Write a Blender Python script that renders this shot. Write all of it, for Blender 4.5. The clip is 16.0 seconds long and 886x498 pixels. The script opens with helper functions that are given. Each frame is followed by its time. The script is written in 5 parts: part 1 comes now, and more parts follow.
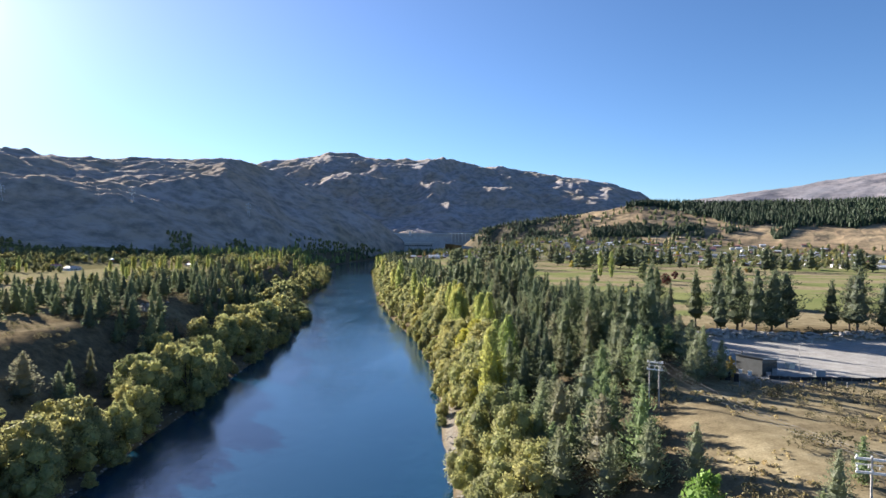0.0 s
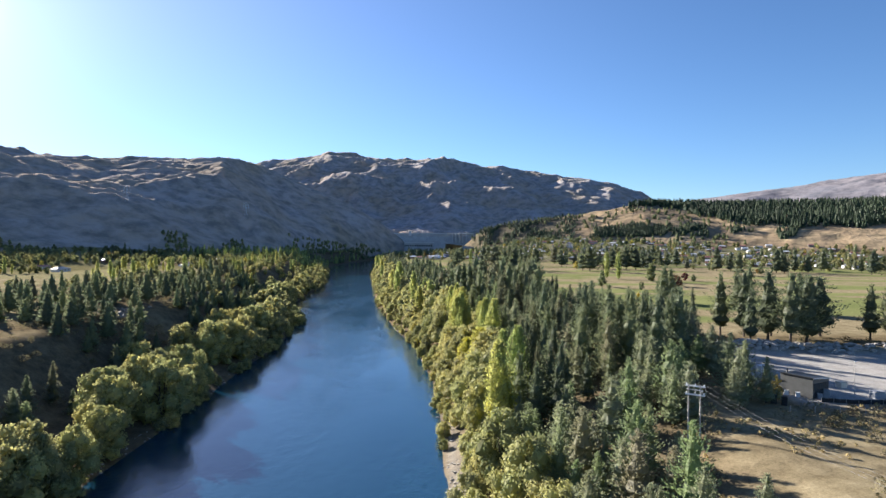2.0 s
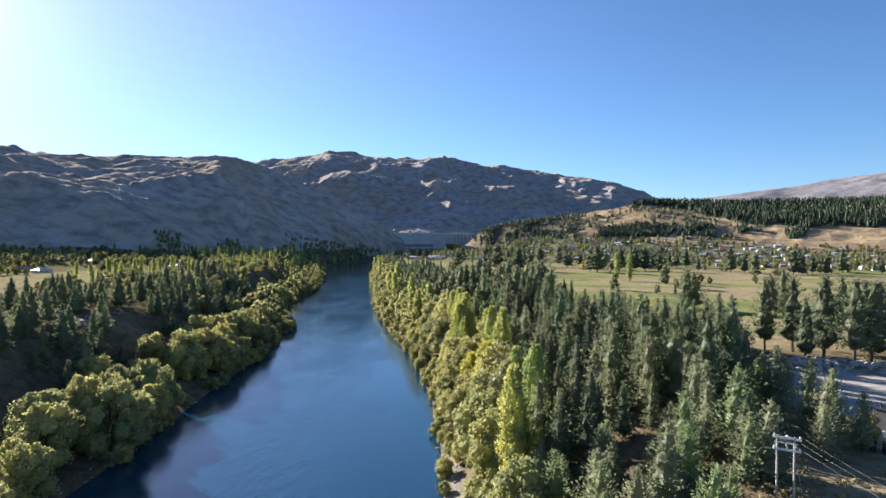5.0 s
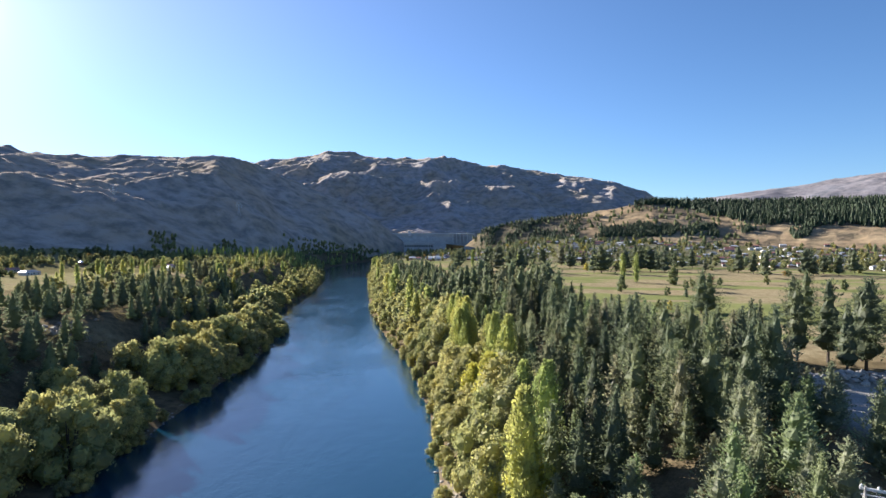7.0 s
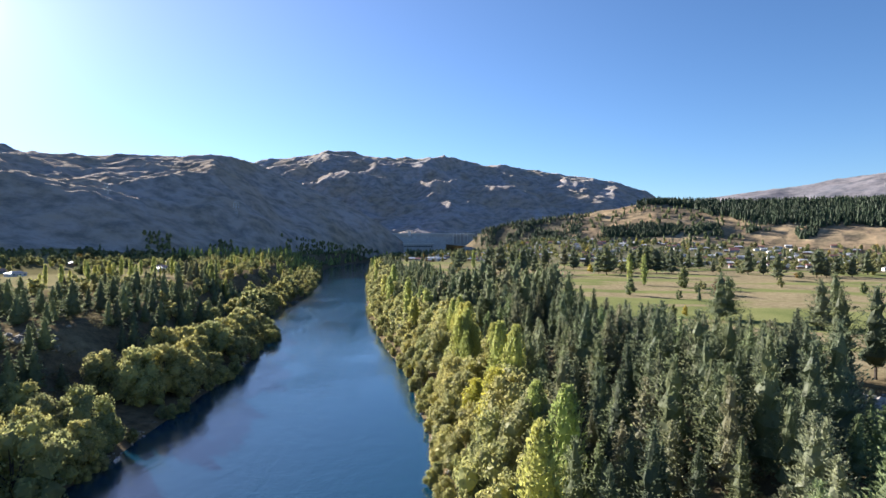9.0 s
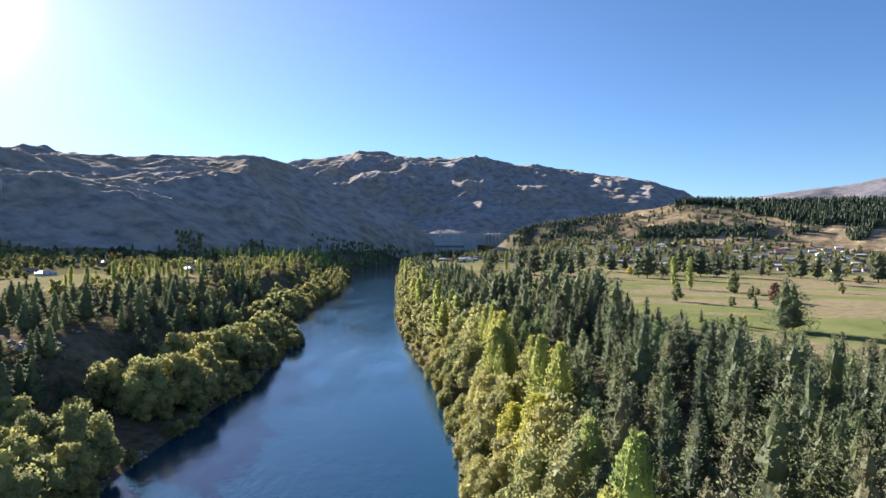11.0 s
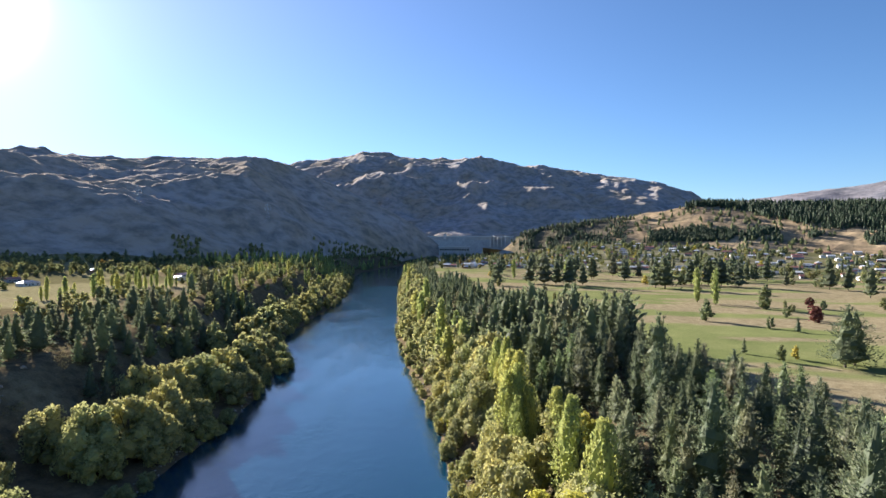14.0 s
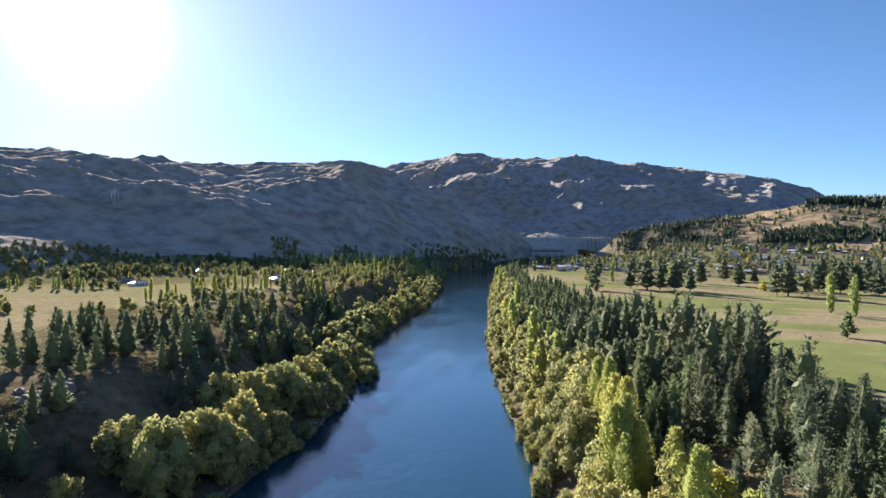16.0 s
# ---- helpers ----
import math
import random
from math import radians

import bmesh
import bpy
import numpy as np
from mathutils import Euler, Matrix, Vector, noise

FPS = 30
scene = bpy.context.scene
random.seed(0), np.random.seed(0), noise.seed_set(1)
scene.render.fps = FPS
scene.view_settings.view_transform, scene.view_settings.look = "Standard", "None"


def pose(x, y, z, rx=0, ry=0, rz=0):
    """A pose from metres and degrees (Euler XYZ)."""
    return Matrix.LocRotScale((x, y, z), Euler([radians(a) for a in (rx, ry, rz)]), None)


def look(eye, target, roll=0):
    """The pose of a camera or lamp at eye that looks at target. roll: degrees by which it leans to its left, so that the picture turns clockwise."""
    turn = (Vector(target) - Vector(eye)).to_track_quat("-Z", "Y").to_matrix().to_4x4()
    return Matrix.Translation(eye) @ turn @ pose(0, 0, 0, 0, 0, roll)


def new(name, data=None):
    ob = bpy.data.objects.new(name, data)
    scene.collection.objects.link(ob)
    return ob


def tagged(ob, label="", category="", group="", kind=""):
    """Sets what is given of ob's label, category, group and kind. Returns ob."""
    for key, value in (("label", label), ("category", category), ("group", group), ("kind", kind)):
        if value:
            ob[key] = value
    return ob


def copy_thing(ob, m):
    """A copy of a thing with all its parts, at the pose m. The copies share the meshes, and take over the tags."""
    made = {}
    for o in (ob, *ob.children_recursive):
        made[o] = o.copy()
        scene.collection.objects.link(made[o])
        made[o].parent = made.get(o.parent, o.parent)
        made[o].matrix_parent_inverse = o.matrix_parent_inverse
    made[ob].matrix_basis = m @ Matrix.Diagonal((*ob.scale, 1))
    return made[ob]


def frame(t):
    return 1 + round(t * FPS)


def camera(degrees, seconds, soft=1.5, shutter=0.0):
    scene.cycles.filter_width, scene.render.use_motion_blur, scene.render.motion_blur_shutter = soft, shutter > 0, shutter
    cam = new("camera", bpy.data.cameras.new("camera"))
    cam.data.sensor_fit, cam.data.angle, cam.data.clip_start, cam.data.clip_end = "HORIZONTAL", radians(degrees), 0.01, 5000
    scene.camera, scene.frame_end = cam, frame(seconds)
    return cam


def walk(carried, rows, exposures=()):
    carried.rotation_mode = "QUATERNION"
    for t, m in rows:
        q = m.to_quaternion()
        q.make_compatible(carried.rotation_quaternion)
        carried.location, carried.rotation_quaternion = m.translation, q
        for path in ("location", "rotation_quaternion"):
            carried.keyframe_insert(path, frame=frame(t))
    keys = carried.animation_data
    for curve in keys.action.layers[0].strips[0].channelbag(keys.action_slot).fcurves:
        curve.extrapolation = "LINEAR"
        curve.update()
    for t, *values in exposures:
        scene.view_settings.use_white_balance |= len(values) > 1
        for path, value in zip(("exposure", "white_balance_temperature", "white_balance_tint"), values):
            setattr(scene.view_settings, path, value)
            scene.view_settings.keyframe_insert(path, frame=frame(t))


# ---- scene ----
cam = camera(73.7, 16.0)
# seconds, eye, yaw, pitch, roll
PATH = [
    (0.0, (0.50, 1.2, 59.70), -0.25, -1.00, 0.1),
    (1.0, (0.50, 11.4, 59.80), -0.22, -1.00, 0.1),
    (2.0, (0.36, 21.6, 59.92), -0.22, -1.01, 0.1),
    (3.0, (0.28, 31.65, 59.96), -0.19, -1.03, 0.1),
    (4.0, (0.15, 41.4, 60.00), -0.19, -1.05, 0.1),
    (5.2, (0.35, 52.7, 59.85), -0.18, -1.03, 0.1),
    (6.5, (0.75, 64.3, 59.62), -0.17, -1.00, 0.0),
    (7.5, (0.93, 73.1, 59.64), -0.16, -0.97, 0.0),
    (8.5, (1.06, 82.4, 59.73), -0.16, -0.97, 0.0),
    (9.5, (1.02, 92.4, 60.00), -0.16, -0.96, 0.1),
    (10.3, (0.88, 100.6, 60.25), -0.10, -0.95, 0.2),
    (10.55, (0.82, 103.2, 60.32), 0.80, -0.95, 0.2),
    (10.8, (0.77, 105.8, 60.40), 2.06, -0.95, 0.2),
    (11.0, (0.76, 108.0, 60.42), 2.87, -0.97, 0.2),
    (11.2, (0.76, 110.2, 60.42), 3.22, -0.96, 0.2),
    (11.5, (0.74, 113.5, 60.42), 3.33, -0.95, 0.2),
    (12.0, (0.62, 119.1, 60.52), 3.35, -0.93, 0.2),
    (12.5, (0.36, 124.5, 61.40), 3.35, -0.92, 0.2),
    (13.0, (0.08, 129.9, 63.15), 3.33, -0.90, 0.2),
    (13.5, (-0.26, 135.2, 65.25), 3.33, -0.91, 0.2),
    (14.0, (-0.58, 140.5, 66.95), 3.33, -0.92, 0.2),
    (14.5, (-0.74, 145.7, 67.80), 3.30, -0.92, 0.2),
    (15.0, (-0.84, 150.9, 68.00), 3.27, -0.92, 0.2),
    (15.3, (-0.98, 154.0, 68.03), 3.35, -0.90, 0.2),
    (15.4, (-1.08, 155.0, 68.04), 4.35, -0.88, 0.2),
    (15.5, (-1.18, 155.9, 68.05), 6.50, -0.86, 0.2),
    (15.6, (-1.24, 156.9, 68.05), 8.70, -0.86, 0.2),
    (15.7, (-1.30, 157.8, 68.05), 10.45, -0.86, 0.2),
    (15.8, (-1.34, 158.8, 68.04), 11.55, -0.86, 0.1),
    (15.9, (-1.38, 159.8, 68.03), 12.12, -0.86, 0.1),
    (16.0, (-1.41, 160.7, 68.03), 12.30, -0.86, 0.1),
]
walk(cam, [(t, pose(*eye, 90 + pitch, 0, yaw) @ pose(0, 0, 0, 0, 0, roll)) for t, eye, yaw, pitch, roll in PATH])

# ---- world and sun ----
SUN_AZ, SUN_EL = 43.0, 17.5          # degrees left of +y, above the horizon
SUN = Vector((-math.sin(radians(SUN_AZ)) * math.cos(radians(SUN_EL)),
              math.cos(radians(SUN_AZ)) * math.cos(radians(SUN_EL)), math.sin(radians(SUN_EL))))
world = bpy.data.worlds.new("sky")
scene.world = world
world.use_nodes = True
wn, wl = world.node_tree.nodes, world.node_tree.links
sky = wn.new("ShaderNodeTexSky")
sky.sky_type, sky.sun_disc = "NISHITA", False
sky.sun_elevation, sky.sun_rotation = radians(SUN_EL), radians(360 - SUN_AZ)
sky.altitude, sky.air_density, sky.dust_density, sky.ozone_density = 300, 0.9, 0.0, 5.0
background = wn["Background"]
background.inputs["Strength"].default_value = 0.044
wl.new(sky.outputs[0], background.inputs["Color"])
# the bright aureole round the sun
coord, dot = wn.new("ShaderNodeTexCoord"), wn.new("ShaderNodeVectorMath")
dot.operation = "DOT_PRODUCT"
dot.inputs[1].default_value = SUN
wl.new(coord.outputs["Generated"], dot.inputs[0])
total = background.outputs[0]
for power, strength, tint in ((900.0, 4.0, (1, 0.97, 0.92, 1)), (70.0, 0.10, (1, 0.95, 0.94, 1)), (14.0, 0.065, (1, 0.87, 0.95, 1)), (3.5, 0.034, (1, 0.82, 0.9, 1))):
    clamp, raised, scaled = (wn.new("ShaderNodeMath") for _ in range(3))
    clamp.operation, raised.operation, scaled.operation = "MAXIMUM", "POWER", "MULTIPLY"
    clamp.inputs[1].default_value, raised.inputs[1].default_value, scaled.inputs[1].default_value = 0.0, power, strength
    glow, both = wn.new("ShaderNodeBackground"), wn.new("ShaderNodeAddShader")
    glow.inputs["Color"].default_value = tint
    wl.new(dot.outputs["Value"], clamp.inputs[0])
    wl.new(clamp.outputs[0], raised.inputs[0])
    wl.new(raised.outputs[0], scaled.inputs[0])
    wl.new(scaled.outputs[0], glow.inputs["Strength"])
    wl.new(total, both.inputs[0])
    wl.new(glow.outputs[0], both.inputs[1])
    total = both.outputs[0]
wl.new(total, wn["World Output"].inputs["Surface"])
sun = new("sun", bpy.data.lights.new("sun", "SUN"))
sun.data.energy, sun.data.angle, sun.data.color = 5.0, radians(0.6), (1.0, 0.91, 0.78)
sun.matrix_world = look(tuple(SUN * 300), (0, 0, 0))
scene.view_settings.exposure = 1.95
scene.view_settings.use_white_balance = True
scene.view_settings.white_balance_temperature, scene.view_settings.white_balance_tint = 6150, 13

# ---- materials ----
def material(name, rough=0.8, metal=0.0):
    mat = bpy.data.materials.new(name)
    mat.use_nodes = True
    bsdf = mat.node_tree.nodes["Principled BSDF"]
    bsdf.inputs["Roughness"].default_value, bsdf.inputs["Metallic"].default_value = rough, metal
    return mat, mat.node_tree.nodes, mat.node_tree.links, bsdf


def noise_node(nodes, links, scale, detail=4.0, stretch=(1, 1, 1), kind="Object", rough=0.55):
    coords, mapping, tex = nodes.new("ShaderNodeTexCoord"), nodes.new("ShaderNodeMapping"), nodes.new("ShaderNodeTexNoise")
    mapping.inputs["Scale"].default_value = stretch
    tex.inputs["Scale"].default_value, tex.inputs["Detail"].default_value, tex.inputs["Roughness"].default_value = scale, detail, rough
    links.new(coords.outputs[kind], mapping.inputs["Vector"])
    links.new(mapping.outputs[0], tex.inputs["Vector"])
    return tex.outputs["Fac"]


def ramp(nodes, links, value, stops):
    node = nodes.new("ShaderNodeValToRGB")
    while len(node.color_ramp.elements) < len(stops):
        node.color_ramp.elements.new(0.5)
    for element, (at, colour) in zip(node.color_ramp.elements, stops):
        element.position, element.color = at, (*colour, 1)
    links.new(value, node.inputs[0])
    return node.outputs[0]


def mixed(nodes, links, fac, a, b, blend="MIX"):
    node = nodes.new("ShaderNodeMix")
    node.data_type, node.blend_type = "RGBA", blend
    for socket, value in ((0, fac), (6, a), (7, b)):
        if isinstance(value, (int, float)):
            node.inputs[socket].default_value = value
        elif isinstance(value, tuple):
            node.inputs[socket].default_value = (*value, 1)
        else:
            links.new(value, node.inputs[socket])
    return node.outputs[2]


def bumped(nodes, links, bsdf, height, strength, distance):
    node = nodes.new("ShaderNodeBump")
    node.inputs["Strength"].default_value, node.inputs["Distance"].default_value = strength, distance
    links.new(height, node.inputs["Height"])
    links.new(node.outputs[0], bsdf.inputs["Normal"])


def surface(name, dark, light, scale=1.0, rough=0.8, metal=0.0, bump=0.3, size=0.02):
    """A grained surface that wanders between two colours at two scales."""
    mat, nodes, links, bsdf = material(name, rough, metal)
    coarse, fine = noise_node(nodes, links, scale, 5), noise_node(nodes, links, scale * 9, 3)
    a = ramp(nodes, links, coarse, ((0.3, dark), (0.7, light)))
    b = ramp(nodes, links, fine, ((0.3, (0.75, 0.75, 0.75)), (0.7, (1.1, 1.1, 1.1))))
    links.new(mixed(nodes, links, 1.0, a, b, "MULTIPLY"), bsdf.inputs["Base Color"])
    if bump:
        bumped(nodes, links, bsdf, fine, bump, size)
    return mat


def foliage(name, tones, through_light=0.35, spread=0.45):
    """Leaves: tone by tree and by clump, with light shining through them."""
    mat = bpy.data.materials.new(name)
    mat.use_nodes = True
    nodes, links = mat.node_tree.nodes, mat.node_tree.links
    nodes.remove(nodes["Principled BSDF"])
    info, geo = nodes.new("ShaderNodeObjectInfo"), nodes.new("ShaderNodeNewGeometry")
    steps = [(n / max(1, len(tones) - 1), tone) for n, tone in enumerate(tones)]
    tone, shift, wrap = nodes.new("ShaderNodeAttribute"), nodes.new("ShaderNodeMath"), nodes.new("ShaderNodeMath")
    tone.attribute_name, shift.operation, wrap.operation = "tone", "ADD", "FRACT"
    links.new(info.outputs["Random"], shift.inputs[0])
    links.new(tone.outputs["Fac"], shift.inputs[1])
    links.new(shift.outputs[0], wrap.inputs[0])
    tree = ramp(nodes, links, wrap.outputs[0], steps)
    low, high = 1 - spread, 1 + spread
    clump = ramp(nodes, links, geo.outputs["Random Per Island"], ((0.0, (low, low, low * 1.05)), (1.0, (high, high, high * 0.9))))
    wander = ramp(nodes, links, noise_node(nodes, links, 0.35, 3), ((0.3, (0.75, 0.8, 0.8)), (0.7, (1.2, 1.12, 1.0))))
    colour = mixed(nodes, links, 1.0, mixed(nodes, links, 1.0, tree, clump, "MULTIPLY"), wander, "MULTIPLY")
    diffuse, trans, gloss = nodes.new("ShaderNodeBsdfDiffuse"), nodes.new("ShaderNodeBsdfTranslucent"), nodes.new("ShaderNodeBsdfGlossy")
    gloss.inputs["Roughness"].default_value = 0.55
    gloss.inputs["Color"].default_value = (0.5, 0.5, 0.5, 1)
    links.new(colour, diffuse.inputs["Color"])
    links.new(colour, trans.inputs["Color"])
    one, two = nodes.new("ShaderNodeMixShader"), nodes.new("ShaderNodeMixShader")
    one.inputs[0].default_value, two.inputs[0].default_value = through_light, 0.02
    links.new(diffuse.outputs[0], one.inputs[1])
    links.new(trans.outputs[0], one.inputs[2])
    links.new(one.outputs[0], two.inputs[1])
    links.new(gloss.outputs[0], two.inputs[2])
    links.new(two.outputs[0], nodes["Material Output"].inputs["Surface"])
    return mat


BARK = surface("bark", (0.05, 0.04, 0.03), (0.13, 0.10, 0.075), 2.0, 0.9, bump=0.6, size=0.05)
NEEDLES = foliage("needles", [(0.125, 0.155, 0.105), (0.155, 0.185, 0.115), (0.18, 0.205, 0.115), (0.14, 0.175, 0.115), (0.185, 0.185, 0.12)], 0.5, 0.28)
YOUNG_NEEDLES = foliage("young_needles", [(0.20, 0.23, 0.155), (0.25, 0.275, 0.18), (0.20, 0.27, 0.135), (0.24, 0.23, 0.165)], 0.5, 0.28)
WILLOW = foliage("willow_leaves", [(0.27, 0.29, 0.14), (0.34, 0.345, 0.155), (0.41, 0.385, 0.165), (0.24, 0.25, 0.135)], 0.42, 0.3)
POPLAR = foliage("poplar_leaves", [(0.26, 0.315, 0.12), (0.33, 0.36, 0.13), (0.41, 0.40, 0.135)], 0.45, 0.3)
BROAD = foliage("broad_leaves", [(0.14, 0.17, 0.09), (0.19, 0.21, 0.10), (0.26, 0.25, 0.115)], 0.45, 0.3)
GOLD_LEAF = foliage("gold_leaves", [(0.40, 0.41, 0.10), (0.47, 0.42, 0.085)], 0.45, 0.3)
FRESH = foliage("fresh_green_leaves", [(0.17, 0.28, 0.07), (0.20, 0.30, 0.075)], 0.45, 0.3)
AUTUMN = foliage("autumn_leaves", [(0.46, 0.41, 0.09), (0.38, 0.31, 0.08), (0.33, 0.22, 0.08)], 0.4, 0.3)
MAROON = foliage("maroon_leaves", [(0.12, 0.045, 0.04), (0.15, 0.06, 0.05)], 0.3)
TUFT = foliage("dry_tuft", [(0.34, 0.27, 0.14), (0.44, 0.36, 0.20), (0.24, 0.22, 0.12)], 0.4)
SCRUB = foliage("scrub_leaves", [(0.12, 0.11, 0.065), (0.17, 0.15, 0.085), (0.21, 0.18, 0.11)], 0.35, 0.3)
WOODS = foliage("woods_needles", [(0.05, 0.075, 0.045), (0.06, 0.085, 0.05)], 0.2, 0.35)


def ground_material():
    """Soil, dry grass, mown grass and gravel, by the three cover shares of the sheet."""
    mat, nodes, links, bsdf = material("ground_cover", 0.95)
    bsdf.inputs["Specular IOR Level"].default_value = 0.0
    cover, split = nodes.new("ShaderNodeAttribute"), nodes.new("ShaderNodeSeparateColor")
    cover.attribute_name = "cover"
    links.new(cover.outputs["Color"], split.inputs[0])
    big, mid, fine = (noise_node(nodes, links, s, d, rough=0.65) for s, d in ((0.03, 5), (0.25, 6), (2.5, 4)))
    soil = ramp(nodes, links, mid, ((0.3, (0.075, 0.062, 0.04)), (0.7, (0.19, 0.145, 0.085))))
    dry = ramp(nodes, links, mid, ((0.25, (0.18, 0.14, 0.08)), (0.5, (0.27, 0.225, 0.135)), (0.75, (0.36, 0.31, 0.195))))
    green = ramp(nodes, links, big, ((0.3, (0.14, 0.165, 0.06)), (0.7, (0.22, 0.23, 0.095))))
    gravel = ramp(nodes, links, mid, ((0.3, (0.28, 0.265, 0.24)), (0.7, (0.40, 0.385, 0.355))))
    colour = mixed(nodes, links, split.outputs[1], soil, dry)
    colour = mixed(nodes, links, split.outputs[0], colour, green)
    colour = mixed(nodes, links, split.outputs[2], colour, gravel)
    grain = ramp(nodes, links, fine, ((0.3, (0.7, 0.7, 0.7)), (0.7, (1.15, 1.15, 1.15))))
    links.new(mixed(nodes, links, 1.0, colour, grain, "MULTIPLY"), bsdf.inputs["Base Color"])
    bumped(nodes, links, bsdf, mid, 0.5, 0.5)
    return mat


def hill_material(name, dark, light, rock, scale=0.006, fuzz=0.3):
    """Tussock slopes: dry grass, scrub in the gullies, schist outcrops."""
    mat, nodes, links, bsdf = material(name, 0.95)
    bsdf.inputs["Specular IOR Level"].default_value = 0.0
    big, mid, fine = (noise_node(nodes, links, scale * m, 7, rough=0.65) for m in (1.0, 5.0, 24.0))
    grass = ramp(nodes, links, big, ((0.35, dark), (0.65, light)))
    spots = ramp(nodes, links, mid, ((0.36, (0.5, 0.55, 0.58)), (0.58, (1, 1, 1))))
    stones = ramp(nodes, links, fine, ((0.64, (0, 0, 0)), (0.74, (0.8, 0.8, 0.8))))
    colour = mixed(nodes, links, 1.0, grass, spots, "MULTIPLY")
    links.new(mixed(nodes, links, stones, colour, rock), bsdf.inputs["Base Color"])
    bsdf.inputs["Sheen Weight"].default_value, bsdf.inputs["Sheen Roughness"].default_value = fuzz, 0.45
    bsdf.inputs["Sheen Tint"].default_value = (1.0, 0.9, 0.75, 1)
    bumped(nodes, links, bsdf, mid, 0.55, 8.0)
    return mat


GROUND = ground_material()
TUSSOCK = hill_material("tussock", (0.40, 0.355, 0.335), (0.40, 0.31, 0.225), (0.36, 0.305, 0.245), fuzz=0.1)
# north range: the dark tone is greyed towards blue, distance haze put into the colour
HAZED_RANGE = hill_material("hazed_range", (0.36, 0.345, 0.36), (0.37, 0.295, 0.225), (0.34, 0.29, 0.24), fuzz=0.1)
GOLD_HILL = hill_material("gold_hill", (0.29, 0.21, 0.13), (0.41, 0.31, 0.19), (0.25, 0.19, 0.12), 0.008, 0.0)
# far range: all three tones carry the blue of the haze in front of it
HAZED_FAR_HILL = hill_material("hazed_far_hill", (0.19, 0.19, 0.215), (0.26, 0.235, 0.24), (0.25, 0.23, 0.24), 0.003, 0.0)
SCRUB_HILL = hill_material("scrub_hill", (0.07, 0.068, 0.045), (0.20, 0.155, 0.095), (0.28, 0.24, 0.18), 0.02, 0.1)


def water_material():
    mat, nodes, links, bsdf = material("river_water", 0.065)
    bsdf.inputs["IOR"].default_value = 1.7
    depth = noise_node(nodes, links, 0.02, 3, (1, 0.3, 1))
    links.new(ramp(nodes, links, depth, ((0.3, (0.003, 0.030, 0.060)), (0.7, (0.005, 0.040, 0.074)))), bsdf.inputs["Base Color"])
    broad = noise_node(nodes, links, 0.30, 4, (1.0, 0.55, 1))
    ripple = noise_node(nodes, links, 1.6, 3, (1.0, 0.6, 1))
    height = mixed(nodes, links, 0.35, broad, ripple)
    # smoother reaches between ruffled ones
    calm = ramp(nodes, links, noise_node(nodes, links, 0.018, 3, (1.6, 0.6, 1)), ((0.40, (0.22, 0.22, 0.22)), (0.68, (1, 1, 1))))
    node = nodes.new("ShaderNodeBump")
    node.inputs["Distance"].default_value = 0.4
    scaled = nodes.new("ShaderNodeMath")
    scaled.operation = "MULTIPLY"
    scaled.inputs[1].default_value = 0.85
    links.new(calm, scaled.inputs[0])
    links.new(scaled.outputs[0], node.inputs["Strength"])
    links.new(height, node.inputs["Height"])
    links.new(node.outputs[0], bsdf.inputs["Normal"])
    return mat


WATER = water_material()
SCHIST = surface("schist", (0.15, 0.135, 0.11), (0.30, 0.26, 0.21), 0.8, 0.9, bump=0.6, size=0.1)
STONE = surface("river_stone", (0.22, 0.20, 0.18), (0.42, 0.40, 0.36), 1.5, 0.85, bump=0.4)
CLADDING = surface("dark_cladding", (0.06, 0.064, 0.064), (0.085, 0.09, 0.09), 1.0, 0.5)
ROOF_STEEL = surface("dark_roof_steel", (0.03, 0.033, 0.037), (0.05, 0.053, 0.058), 1.0, 0.4, 0.3)
TRIM = surface("pale_trim", (0.5, 0.5, 0.5), (0.65, 0.65, 0.64), 2.0, 0.5)
PALE_METAL = surface("galvanised_steel", (0.5, 0.51, 0.52), (0.68, 0.69, 0.70), 3.0, 0.4, 0.6)
WHITE_PAINT = surface("white_paint", (0.68, 0.68, 0.66), (0.8, 0.8, 0.79), 2.0, 0.5)
WOOD_POLE = surface("weathered_pole", (0.30, 0.28, 0.25), (0.48, 0.46, 0.42), 2.0, 0.85)
BLACK_CLOTH = surface("black_cloth", (0.012, 0.012, 0.013), (0.03, 0.03, 0.03), 1.0, 0.8)
WIRE = surface("wire", (0.10, 0.10, 0.10), (0.2, 0.2, 0.2), 1.0, 0.5, 0.5)
CONCRETE = surface("dam_concrete", (0.34, 0.34, 0.34), (0.48, 0.48, 0.47), 0.06, 0.85, bump=0.2)
GLASS = material("window_glass", 0.08)[0]
GLASS.node_tree.nodes["Principled BSDF"].inputs["Base Color"].default_value = (0.03, 0.04, 0.05, 1)
WALLS = [surface("wall_" + n, d, l, 0.8, 0.8) for n, d, l in (
    ("white", (0.6, 0.59, 0.56), (0.76, 0.75, 0.72)), ("cream", (0.5, 0.45, 0.36), (0.62, 0.57, 0.47)),
    ("brick", (0.22, 0.13, 0.09), (0.32, 0.2, 0.14)), ("grey", (0.25, 0.26, 0.27), (0.36, 0.37, 0.38)))]
